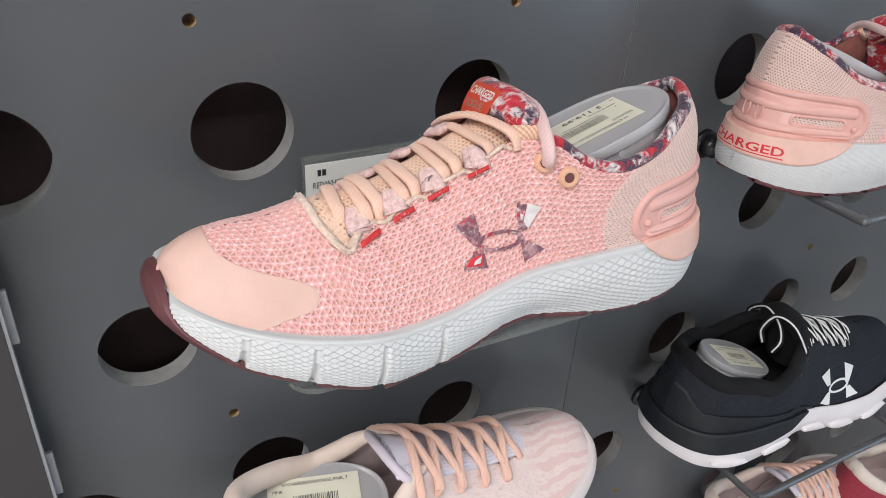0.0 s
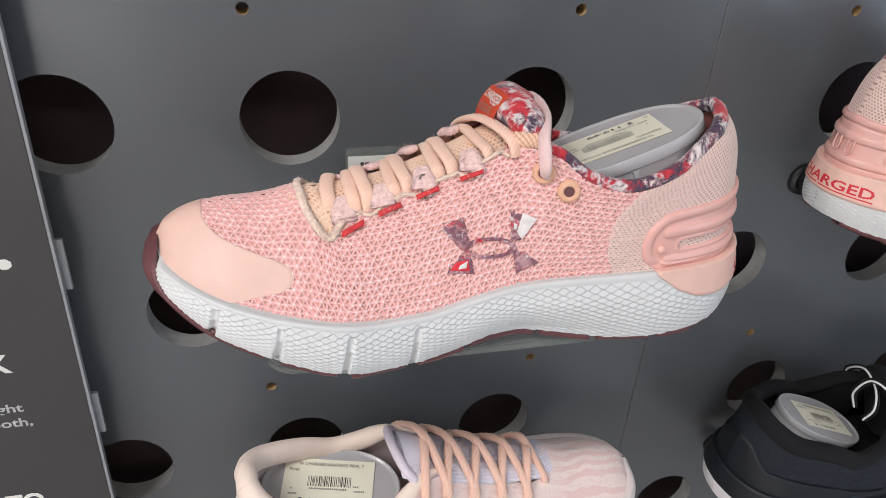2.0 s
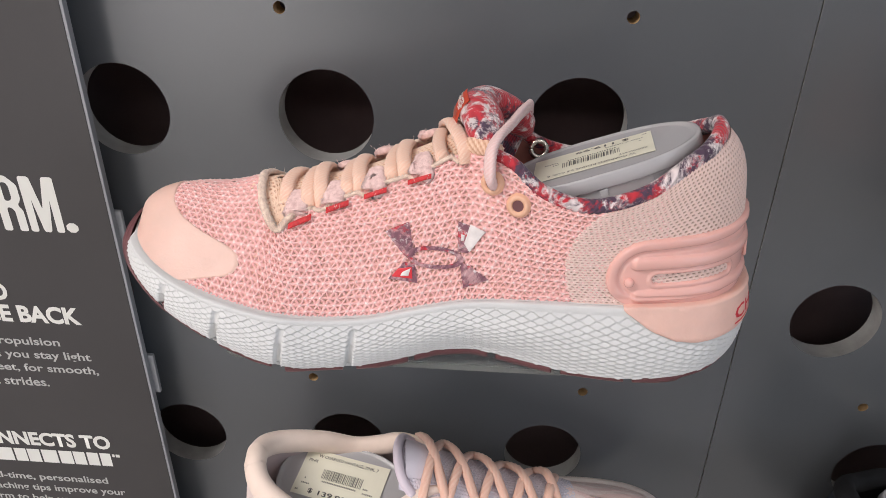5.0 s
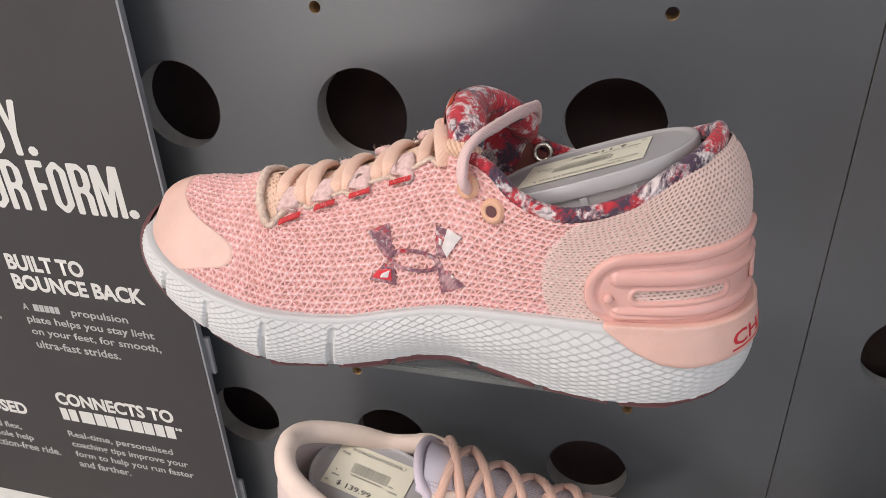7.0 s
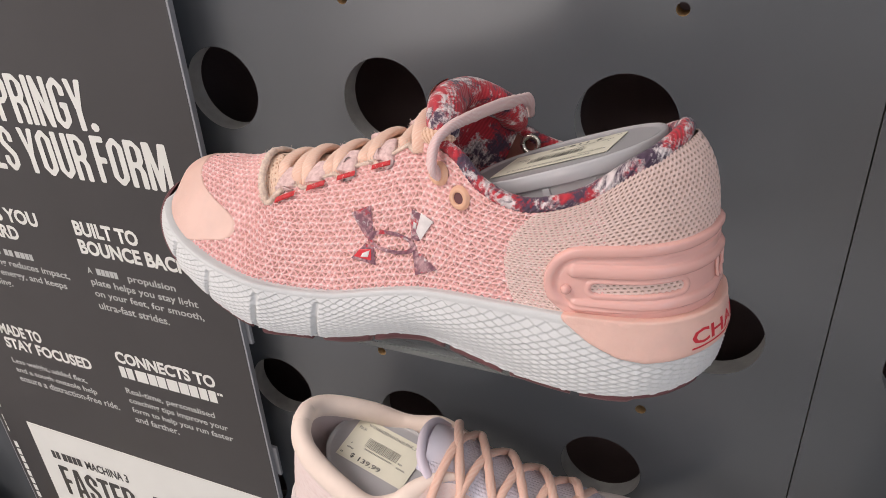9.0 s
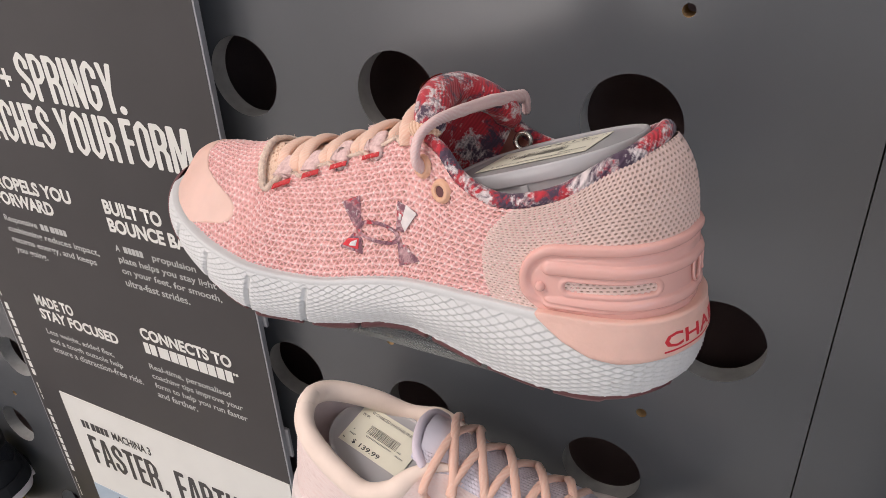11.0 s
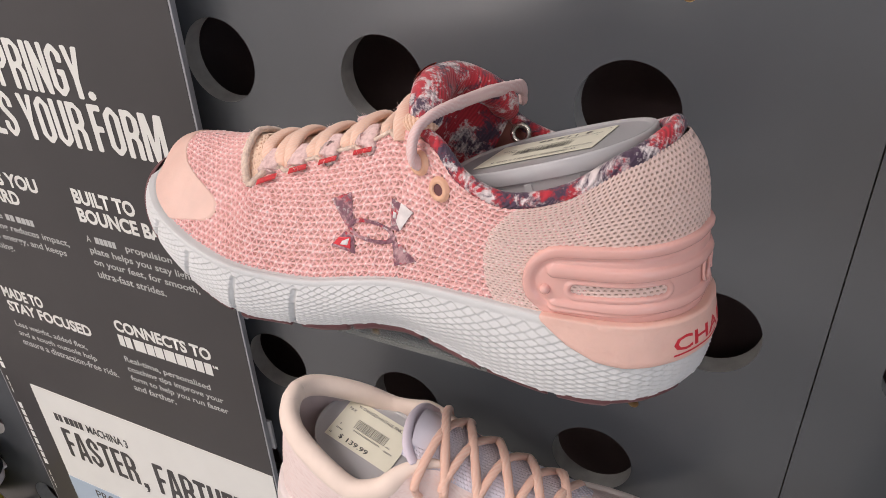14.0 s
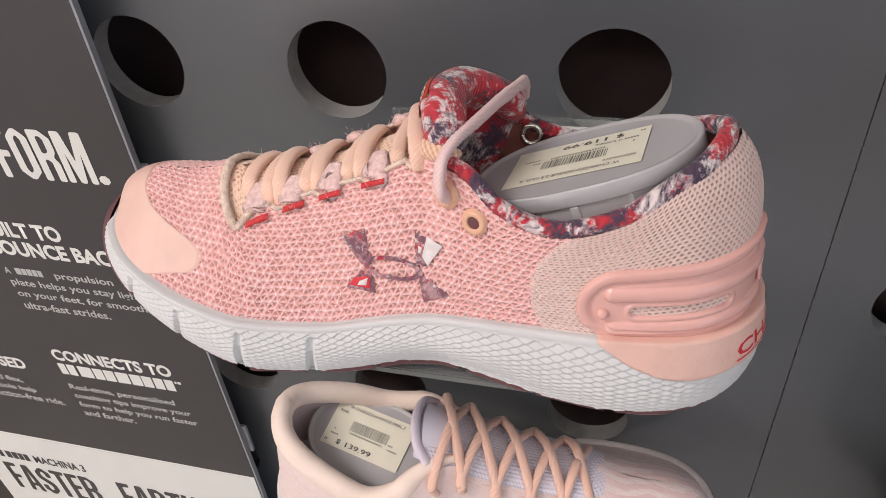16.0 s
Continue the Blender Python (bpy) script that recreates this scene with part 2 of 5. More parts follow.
def sweep(path, wide, thick, up=None, sides=14, weave=0.0, pitch=0.0016, power=2.0, caps=True):
    """Verts, faces and yarn values of an oval cord along a path; up sets the flat side."""
    path = np.asarray(path, float)
    n = len(path)
    tan = np.gradient(path, axis=0)
    tan /= np.linalg.norm(tan, axis=1)[:, None] + 1e-12
    up = np.tile((0, 0, 1.0), (n, 1)) if up is None else np.asarray(up, float) * np.ones((n, 3))
    side = np.cross(tan, up)
    side /= np.linalg.norm(side, axis=1)[:, None] + 1e-12
    nor = np.cross(side, tan)
    wide, thick = np.ones(n) * wide, np.ones(n) * thick
    run = np.concatenate([[0], np.cumsum(np.linalg.norm(np.diff(path, axis=0), axis=1))])
    ang = np.linspace(0, 2 * np.pi, sides, endpoint=False)
    ca, sa = np.cos(ang), np.sin(ang)
    ca, sa = np.sign(ca) * np.abs(ca) ** (2 / power), np.sign(sa) * np.abs(sa) ** (2 / power)
    pat = np.cos(run[:, None] / pitch * 2 * np.pi + np.where(np.arange(sides) % 2, np.pi, 0)[None, :])
    rad = 1 + weave * pat
    v = path[:, None] + side[:, None] * (wide[:, None] * ca * rad)[..., None] + nor[:, None] * (thick[:, None] * sa * rad)[..., None]
    v = v.reshape(-1, 3)
    f = grid_faces(n, sides, close_n=True, flip=True).tolist()
    yarn = np.stack([(pat.ravel() * 0.5 + 0.5), np.clip(pat.ravel() - 0.6, 0, 1)], -1)
    if caps:
        v = np.vstack([v, path[:1], path[-1:]])
        c0, c1 = len(v) - 2, len(v) - 1
        f += [(c0, (k + 1) % sides, k) for k in range(sides)]
        f += [(c1, (n - 1) * sides + k, (n - 1) * sides + (k + 1) % sides) for k in range(sides)]
        yarn = np.vstack([yarn, [[0, 0], [0, 0]]])
    return v, f, yarn


def cord(name, points, wide, thick, mat, parent, label="", steps=60, up=None, weave=0.0, pitch=0.0016, sides=14, power=2.0, knots=None):
    path = smooth_path(points, steps)
    v, f, yarn = sweep(path, wide, thick, up, sides, weave, pitch, power)
    return link_mesh(name, v, f, mat, parent, label, True, yarn)


def lettering(name, text, m, width, height, mat, parent, label="", bold=0.0, depth=0.0):
    """A line of text as a mesh, stretched to the width and height, its lower left corner at m's origin."""
    cu = bpy.data.curves.new(name, "FONT")
    cu.body, cu.offset, cu.extrude, cu.resolution_u = text, bold, depth, 3
    tmp = bpy.data.objects.new(name, cu)
    me = bpy.data.meshes.new_from_object(tmp)
    bpy.data.objects.remove(tmp)
    bpy.data.curves.remove(cu)
    co = np.array([v.co[:] for v in me.vertices])
    lo, hi = co.min(0), co.max(0)
    co[:, 0] = (co[:, 0] - lo[0]) / (hi[0] - lo[0]) * width
    co[:, 1] = (co[:, 1] - lo[1]) / (hi[1] - lo[1]) * height
    out = [m @ Vector(c) for c in co.tolist()]
    me.vertices.foreach_set("co", np.array([v[:] for v in out]).ravel())
    me.materials.clear()
    me.materials.append(mat)
    me.update()
    ob = new(name, me)
    ob.parent = parent
    return tagged(ob, label) if label else ob


def bars(name, spans, m, height, mat, parent, label=""):
    """Plain bars that stand for writing: spans of x from and to, in m's plane."""
    v, f = [], []
    for a, b in spans:
        k = len(v)
        v += [m @ Vector(c) for c in ((a, 0, 0), (b, 0, 0), (b, height, 0), (a, height, 0))]
        f.append((k, k + 1, k + 2, k + 3))
    return link_mesh(name, [c[:] for c in v], f, mat, parent, label, False)

# ---- the wall of boards ----
FACE, THICK = 0.437, 0.0145


def pierced_board(name, x0, x1, z0, z1, label):
    """A board with its round openings cut through and small drilled holes."""
    cu = bpy.data.curves.new(name, "CURVE")
    cu.dimensions, cu.fill_mode, cu.extrude = "2D", "BOTH", THICK / 2

    def loop(pts):
        sp = cu.splines.new("POLY")
        sp.points.add(len(pts) - 1)
        for p, (a, b) in zip(sp.points, pts):
            p.co = (a, b, 0, 1)
        sp.use_cyclic_u = True

    loop([(x0, z0), (x1, z0), (x1, z1), (x0, z1)])
    for k in range(-5, 3):
        z = 1.2832 + 0.1338 * k + (0.002 if k % 2 else 0)
        row = (-0.0055, 0.122, 0.2745, 0.524, 0.677) if k % 2 == 0 else (0.053, 0.2, 0.338, 0.4605, 0.5985, 0.7455)
        for rep in (-2, -1, 0, 1):
            for x in row:
                cx = x + 0.8 * rep
                if x0 + 0.032 < cx < x1 - 0.032 and z0 + 0.04 < z < z1 - 0.04:
                    loop([(cx + 0.0294 * math.cos(a), z + 0.0294 * math.sin(a)) for a in np.linspace(0, 2 * np.pi, 72, endpoint=False)])
    for k in range(-2, 2):
        for c in range(-6, 7):
            cx, z = 0.099 + 0.2 * c, 1.3475 + 0.268 * k
            if x0 + 0.01 < cx < x1 - 0.01 and z0 < z < z1:
                loop([(cx + 0.0036 * math.cos(a), z + 0.0036 * math.sin(a)) for a in np.linspace(0, 2 * np.pi, 18, endpoint=False)])
    tmp = bpy.data.objects.new(name, cu)
    me = bpy.data.meshes.new_from_object(tmp)
    bpy.data.objects.remove(tmp)
    me.transform(Matrix.Translation((0, FACE + THICK / 2, 0)) @ Matrix.Rotation(radians(90), 4, "X"))
    me.materials.clear()
    for m in (BOARD, BOARD_CUT, RAW_BOARD):
        me.materials.append(m)
    for p in me.polygons:
        if abs(p.normal.y) < 0.5:
            c = p.center
            dz = abs((c.z - 1.3475) / 0.268 - round((c.z - 1.3475) / 0.268)) * 0.268
            dx = abs((c.x - 0.099) / 0.2 - round((c.x - 0.099) / 0.2)) * 0.2
            p.material_index = 2 if math.hypot(dx, dz) < 0.006 else 1
    ob = new(name, me)
    return tagged(ob, label, "wall panel", "", "structure")


pierced_board("wall_panel_1", -0.4005, 0.3988, 0.25, 2.3, "satin dark grey wall board with round openings")
pierced_board("wall_panel_2", 0.3998, 1.1995, 0.25, 2.3, "satin dark grey wall board beside a narrow seam")
pierced_board("wall_panel_3", -1.2, -0.4015, 0.25, 2.3, "satin dark grey wall board behind the sign")
ROOM = material("plain_pale_wall_paint", (0.68, 0.67, 0.65), 0.8, 0, 0.05, 3, 0.05, 300)
FLOOR = material("pale_shop_floor", (0.48, 0.46, 0.43), 0.4, 0, 0.15, 5, 0.05, 200)
for nm, dims, mat, label in (
        ("wall_north", (-3.5, 3.5, 0.52, 0.6, 0, 2.9), CAVITY, "black backing wall behind the grey boards"),
        ("wall_south", (-3.5, 3.5, -4.1, -4.0, 0, 2.9), ROOM, "plain pale shop wall"),
        ("wall_west", (-3.6, -3.5, -4.1, 0.6, 0, 2.9), ROOM, "plain pale shop side wall"),
        ("wall_east", (3.5, 3.6, -4.1, 0.6, 0, 2.9), ROOM, "plain pale shop side wall"),
        ("floor", (-3.6, 3.6, -4.1, 0.6, -0.1, 0), FLOOR, "pale grey shop floor"),
        ("ceiling", (-3.6, 3.6, -4.1, 0.6, 2.9, 3.0), ROOM, "plain pale ceiling")):
    tagged(part(nm, box(*dims), mat), label, nm.split("_")[0], "", "structure")

# ---- the sign ----
sign = thing("sign_panel", pose(-0.205, 0.412, 0.6), "black printed product sign with white lettering on the wall", "sign")
SX, SZ = -0.205, 0.6
SIGN_L, SIGN_R, SIGN_TOP, SIGN_BOT = -0.394, -0.0165, 1.72, 0.55
part("board", box(SIGN_L - SX, SIGN_R - SX, 0.0005, 0.0035, SIGN_BOT - SZ, SIGN_TOP - SZ, 0.0006), SIGN_BLACK, sign)
part("edge_strip", box(SIGN_R - SX - 0.0002, SIGN_R - SX + 0.0018, 0.0008, 0.0055, SIGN_BOT - SZ, SIGN_TOP - SZ, 0.0005), SIGN_EDGE, sign, "pale grey plastic edge")
part("edge_strip", box(SIGN_L - SX - 0.0018, SIGN_L - SX + 0.0002, 0.0008, 0.0055, SIGN_BOT - SZ, SIGN_TOP - SZ, 0.0005), SIGN_EDGE, sign, "pale grey plastic edge")
for z in (1.46, 1.205, 1.09, 0.94, 0.80):
    part("clip", box(SIGN_R - SX - 0.01, SIGN_R - SX + 0.0055, 0.0055, 0.0085, z - SZ - 0.017, z - SZ + 0.017, 0.0008), SIGN_EDGE, sign, "grey plastic holding clip")
for x in (-0.36, -0.05):
    for z in (0.7, 1.0, 1.3, 1.6):
        part("spacer", box(x - SX - 0.008, x - SX + 0.008, 0.0035, 0.025, z - SZ - 0.008, z - SZ + 0.008, 0.001), BLACK_METAL, sign)
part("white_field", box(-0.348 - SX, SIGN_R - SX - 0.0005, -0.0001, 0.0008, SIGN_BOT + 0.01 - SZ, 0.889 - SZ), SIGN_WHITE, sign, "white printed field")
part("blue_field", box(-0.348 - SX, SIGN_R - SX - 0.0006, -0.0006, 0.0004, SIGN_BOT + 0.01 - SZ, 0.742 - SZ), SIGN_BLUE, sign, "pale blue printed field")


def at_sign(x, z, lift=0.0002):
    return pose(x - SX, 0.0004 - lift, z - SZ, 90, 0, 0)


def line(text, x0, x1, z0, z1, mat=None, bold=0.0, lift=0.0002, name="lettering"):
    lettering(name, text, at_sign(x0, z0, lift), x1 - x0, z1 - z0, mat or SIGN_WHITE, sign, "", bold)


GLYPHS = {
    "S": (.4, [[(.4, .66), (.26, .66), (.26, .80), (.2, .88), (.14, .80), (.14, .68), (.37, .44), (.4, .36), (.4, .16), (.24, 0), (.16, 0), (0, .16), (0, .34), (.14, .34), (.14, .2), (.2, .12), (.26, .2), (.26, .33), (.03, .57), (0, .65), (0, .84), (.16, 1), (.24, 1), (.4, .84)]]),
    "P": (.4, [[(0, 0), (.14, 0), (.14, .38), (.24, .38), (.4, .54), (.4, .84), (.24, 1), (0, 1)], [(.14, .5), (.22, .5), (.26, .55), (.26, .83), (.22, .88), (.14, .88)]]),
    "R": (.4, [[(0, 0), (.14, 0), (.14, .43), (.21, .43), (.26, .37), (.26, 0), (.4, 0), (.4, .38), (.33, .48), (.4, .58), (.4, .84), (.24, 1), (0, 1)], [(.14, .55), (.22, .55), (.26, .6), (.26, .83), (.22, .88), (.14, .88)]]),
    "I": (.14, [[(0, 0), (.14, 0), (.14, 1), (0, 1)]]),
    "N": (.4, [[(0, 0), (.13, 0), (.13, .55), (.27, 0), (.4, 0), (.4, 1), (.27, 1), (.27, .45), (.13, 1), (0, 1)]]),
    "G": (.4, [[(.4, .66), (.26, .66), (.26, .8), (.2, .88), (.14, .8), (.14, .2), (.2, .12), (.26, .2), (.26, .41), (.2, .41), (.2, .53), (.4, .53), (.4, .16), (.24, 0), (.16, 0), (0, .16), (0, .84), (.16, 1), (.24, 1), (.4, .84)]]),
    "C": (.4, [[(.4, .64), (.26, .64), (.26, .8), (.2, .88), (.14, .8), (.14, .2), (.2, .12), (.26, .2), (.26, .36), (.4, .36), (.4, .16), (.24, 0), (.16, 0), (0, .16), (0, .84), (.16, 1), (.24, 1), (.4, .84)]]),
    "Y": (.42, [[(.14, 0), (.28, 0), (.28, .4), (.42, 1), (.28, 1), (.21, .62), (.14, 1), (0, 1), (.14, .4)]]),
    "A": (.42, [[(0, 0), (.13, 0), (.15, .2), (.27, .2), (.29, 0), (.42, 0), (.30, 1), (.12, 1)], [(.165, .32), (.255, .32), (.21, .8)]]),
    "H": (.4, [[(0, 0), (.14, 0), (.14, .43), (.26, .43), (.26, 0), (.4, 0), (.4, 1), (.26, 1), (.26, .57), (.14, .57), (.14, 1), (0, 1)]]),
    "E": (.33, [[(0, 0), (.33, 0), (.33, .13), (.14, .13), (.14, .44), (.30, .44), (.30, .57), (.14, .57), (.14, .87), (.33, .87), (.33, 1), (0, 1)]]),
    "F": (.33, [[(0, 0), (.14, 0), (.14, .43), (.30, .43), (.30, .56), (.14, .56), (.14, .87), (.33, .87), (.33, 1), (0, 1)]]),
    "O": (.4, [[(0, .16), (.16, 0), (.24, 0), (.4, .16), (.4, .84), (.24, 1), (.16, 1), (0, .84)], [(.14, .2), (.2, .12), (.26, .2), (.26, .8), (.2, .88), (.14, .8)]]),
    "U": (.4, [[(0, 1), (0, .16), (.16, 0), (.24, 0), (.4, .16), (.4, 1), (.26, 1), (.26, .2), (.2, .12), (.14, .2), (.14, 1)]]),
    "T": (.38, [[(.12, 0), (.26, 0), (.26, .87), (.38, .87), (.38, 1), (0, 1), (0, .87), (.12, .87)]]),
    "M": (.56, [[(0, 0), (.13, 0), (.13, .6), (.22, 0), (.34, 0), (.43, .6), (.43, 0), (.56, 0), (.56, 1), (.38, 1), (.28, .42), (.18, 1), (0, 1)]]),
    ".": (1.0, [[(0, .3), (.3, 0), (.7, 0), (1, .3), (1, .7), (.7, 1), (.3, 1), (0, .7)]]),
    ",": (.5, [[(.0, 0), (.2, .15), (.22, .5), (0, .5), (0, 1), (.5, 1), (.5, .45), (.35, .1)]]),
}


def soft_corners(loop, r=.035):
    """A loop with its corners cut round, in letter heights."""
    p = np.array(loop, float)
    out = []
    for k in range(len(p)):
        a, b, c = p[k - 1], p[k], p[(k + 1) % len(p)]
        u, w = a - b, c - b
        lu, lw = np.linalg.norm(u), np.linalg.norm(w)
        u, w = u / lu * min(r, lu * .4), w / lw * min(r, lw * .4)
        out += [b + u, b + (u + w) * .29, b + w]
    return out


def block(text, x0, x1, z0, z1, mat=None, lift=0.0002):
    """A line of heavy, narrow, closely set capitals."""
    cu = bpy.data.curves.new("lettering", "CURVE")
    cu.dimensions, cu.fill_mode = "2D", "BOTH"
    total = sum(GLYPHS[c][0] for c in text) + .045 * (len(text) - 1)
    at = 0.0
    for c in text:
        for loop in GLYPHS[c][1]:
            pts = soft_corners(loop)
            sp = cu.splines.new("POLY")
            sp.points.add(len(pts) - 1)
            for q, (a, b) in zip(sp.points, pts):
                q.co = ((at + a) / total * (x1 - x0), b * (z1 - z0), 0, 1)
            sp.use_cyclic_u = True
        at += GLYPHS[c][0] + .045
    tmp = bpy.data.objects.new("lettering", cu)
    me = bpy.data.meshes.new_from_object(tmp)
    bpy.data.objects.remove(tmp)
    bpy.data.curves.remove(cu)
    me.transform(at_sign(x0, z0, lift))
    me.materials.clear()
    me.materials.append(mat or SIGN_WHITE)
    ob = new("lettering", me)
    ob.parent = sign
    return ob


line("+", -0.254, -0.239, 1.258, 1.274, bold=0.03)
block("SPRINGY", -0.2285, -0.1135, 1.2495, 1.2895)
block(".", -0.1142, -0.1066, 1.2500, 1.2568)
block("ACHES", -0.289, -0.207, 1.2060, 1.2450)
block("YOUR", -0.1985, -0.128, 1.2065, 1.2455)
block("FORM", -0.1205, -0.0475, 1.2075, 1.2465)
block(".", -0.0460, -0.0382, 1.2080, 1.2148)
line("PROPELS YOU", -0.326, -0.212, 1.1525, 1.167, bold=0.04)
line("FORWARD", -0.326, -0.243, 1.1345, 1.149, bold=0.04)
line("BUILT TO", -0.170, -0.1005, 1.1525, 1.167, bold=0.04)
line("BOUNCE BACK", -0.1705, -0.0535, 1.1345, 1.149, bold=0.04)
line("MADE TO", -0.326, -0.268, 1.0145, 1.0285, bold=0.04)
line("STAY FOCUSED", -0.326, -0.209, 0.997, 1.011, bold=0.04)
line("CONNECTS TO", -0.172, -0.0575, 1.017, 1.031, bold=0.04)
bars("lettering_bar", [(0, .007), (.0085, .0165), (.0195, .033), (.0345, .044), (.045, .055), (.0565, .069), (.0705, .081), (.082, .0915), (.093, .102), (.1035, .112)], at_sign(-0.172, 0.9995), 0.0135, SIGN_WHITE, sign)
bars("lettering_bar", [(0, .002), (.0028, .006)], at_sign(-0.0585, 1.0095), 0.003, SIGN_WHITE, sign)
BODY = (("Responsive", -0.326, -0.277, 1.113, 1.122), ("cushioning reduces impact,", -0.326, -0.196, 1.101, 1.110), ("returns energy, and keeps", -0.326, -0.204, 1.089, 1.098), ("you going.", -0.326, -0.278, 1.077, 1.086),
        ("A", -0.1705, -0.165, 1.115, 1.1215), ("propulsion", -0.125, -0.074, 1.113, 1.1218), ("plate helps you stay light", -0.1705, -0.054, 1.101, 1.110), ("on your feet, for smooth,", -0.1705, -0.051, 1.089, 1.098), ("ultra-fast strides.", -0.1705, -0.091, 1.0775, 1.0855),
        ("Less weight, added flex,", -0.327, -0.224, 0.975, 0.984), ("and a tough outsole help", -0.327, -0.215, 0.963, 0.972), ("ensure a distraction-free ride.", -0.327, -0.190, 0.9525, 0.961),
        ("Real-time, personalised", -0.173, -0.068, 0.9775, 0.9865), ("coaching tips improve your", -0.173, -0.056, 0.9655, 0.9745), ("form to help you run faster", -0.173, -0.053, 0.9535, 0.9625), ("and farther.", -0.173, -0.119, 0.943, 0.951))
for text, x0, x1, z0, z1 in BODY:
    line(text, x0, x1, z0, z1, SIGN_GREY, 0.018)
bars("lettering_bar", [(0, .005), (.006, .011), (.014, .02), (.0208, .026), (.0268, .0315), (.0323, .0365)], at_sign(-0.272, 1.115), 0.0065, SIGN_GREY, sign)
bars("lettering_bar", [(0, .005), (.0057, .0098), (.0105, .0147), (.0154, .0195), (.0202, .0242)], at_sign(-0.160, 1.115), 0.0065, SIGN_GREY, sign)
bars("lettering_bar", [(0, .0055), (.0068, .012), (.0158, .0225), (.0236, .0302), (.0312, .037), (.0382, .044)], at_sign(-0.326, 0.843, 0.0007), 0.0115, SIGN_BLACK, sign)
line("MACHINA 3", -0.276, -0.215, 0.8425, 0.855, SIGN_BLACK, 0.03, 0.0007)
block("FASTER", -0.3245, -0.2145, 0.786, 0.8325, SIGN_BLACK, 0.0007)
block(",", -0.2105, -0.2030, 0.777, 0.792, SIGN_BLACK, 0.0007)
block("FARTHER", -0.1860, -0.0580, 0.786, 0.8345, SIGN_BLACK, 0.0007)
line("PROPEL", -0.306, -0.245, 0.722, 0.736, SIGN_BLACK, 0.01, 0.0011)
for z0, z1, wide in ((1.30, 1.42, .006), (1.16, 1.27, .002), (1.035, 1.13, .006), (1.01, 1.03, .0015), (0.9, 1.004, .006), (0.862, 0.89, .0015), (0.745, 0.85, .006), (0.7, 0.735, .0015)):
    n = max(3, int((z1 - z0) / 0.011))
    v, f = [], []
    for k in range(n):
        a, b = z0 + (z1 - z0) * k / n, z0 + (z1 - z0) * (k + 0.8) / n
        q = len(v)
        v += [(-0.388 - SX, 0.0002, a - SZ), (-0.388 + wide - SX, 0.0002, a - SZ), (-0.388 + wide - SX, 0.0002, b - SZ), (-0.388 - SX, 0.0002, b - SZ)]
        f.append((q, q + 1, q + 2, q + 3))
    link_mesh("lettering_bar", v, f, SIGN_WHITE, sign, "", False)

# ---- shoes ----
# Two guiding curves of the last, heel to toe, in metres: length, side, height. The upper spans from one to the other.
FEATHER = np.array([(.006, .0075, .040), (.0078, .0175, .040), (.0153, .0285, .040), (.029, .0365, .0395), (.054, .0400, .039), (.080, .039, .038),
                    (.104, .0375, .037), (.120, .036, .0355), (.132, .036, .034), (.150, .0375, .0305), (.170, .040, .0265), (.192, .043, .0262),
                    (.208, .0452, .028), (.222, .0440, .030), (.240, .040, .033), (.258, .033, .037), (.273, .023, .0415), (.2835, .009, .045), (.2878, -.0095, .047)])
RIM = np.array([(.0205, .0065, .1072), (.0232, .0150, .1062), (.0292, .0232, .1036), (.0385, .0300, .0986), (.0560, .0365, .0870), (.078, .0380, .0808),
                (.0975, .0335, .0845), (.112, .0265, .0945), (.130, .0180, .0965), (.148, .0160, .0868), (.170, .0140, .0775), (.192, .0140, .0680),
                (.208, .0125, .0640), (.217, -.004, .0735), (.240, -.006, .0675), (.260, -.0075, .0655), (.2735, -.0085, .062), (.2828, -.009, .0565), (.2872, -.0095, .050)])
LOWER = ((0, .020), (.006, .012), (.021, .0075), (.034, .005), (.056, .003), (.08, .003), (.10, .006), (.125, .010), (.14, .0095), (.156, .006),
         (.175, .003), (.2, .003), (.22, .007), (.238, .013), (.26, .021), (.28, .033), (.296, .045))


def middle(s):
    return np.interp(s, (0, .05, .1, .22, .296), (HEEL[3], .36 * HEEL[3] - .0021, -.005, -.005, -.0100))


def curve_at(table, j):
    """A point of a guiding curve; negative j runs along the other side of the shoe."""
    p = catmull(table, np.abs(j))
    near = np.asarray(j) >= 0
    if table is RIM:
        p[..., 2] -= np.where(near, 0, np.interp(np.abs(j), (0, 2, 4, 6, 7.5), (0, .003, .006, .004, 0)))
    slim = np.interp(p[..., 0], (0, .03, .07, .115), (HEEL[2], .22 + .78 * HEEL[2], .64 + .36 * HEEL[2], 1))
    p[..., 1] = np.where(near, p[..., 1], middle(p[..., 0]) - slim * (p[..., 1] - middle(p[..., 0])))
    return p


# The heel: how long its back stays upright below the rim, how far it bulges, how slim its other side is, and its middle.
HEEL = np.array((.66, .0, .64, .0072))
PLAIN_HEEL = ((.0138, .003, .1012), (.0156, .012, .1006), (.0218, .0215, .0980), (.0348, .0295, .0930), (.056, .0355, .0860), (.078, .0375, .0785))
CREST = (0, 0, 0, .1, .2, .2, .2, .3, .3, .35, .4, .5, .7, .95, 1, 1, 1, 1, 1)


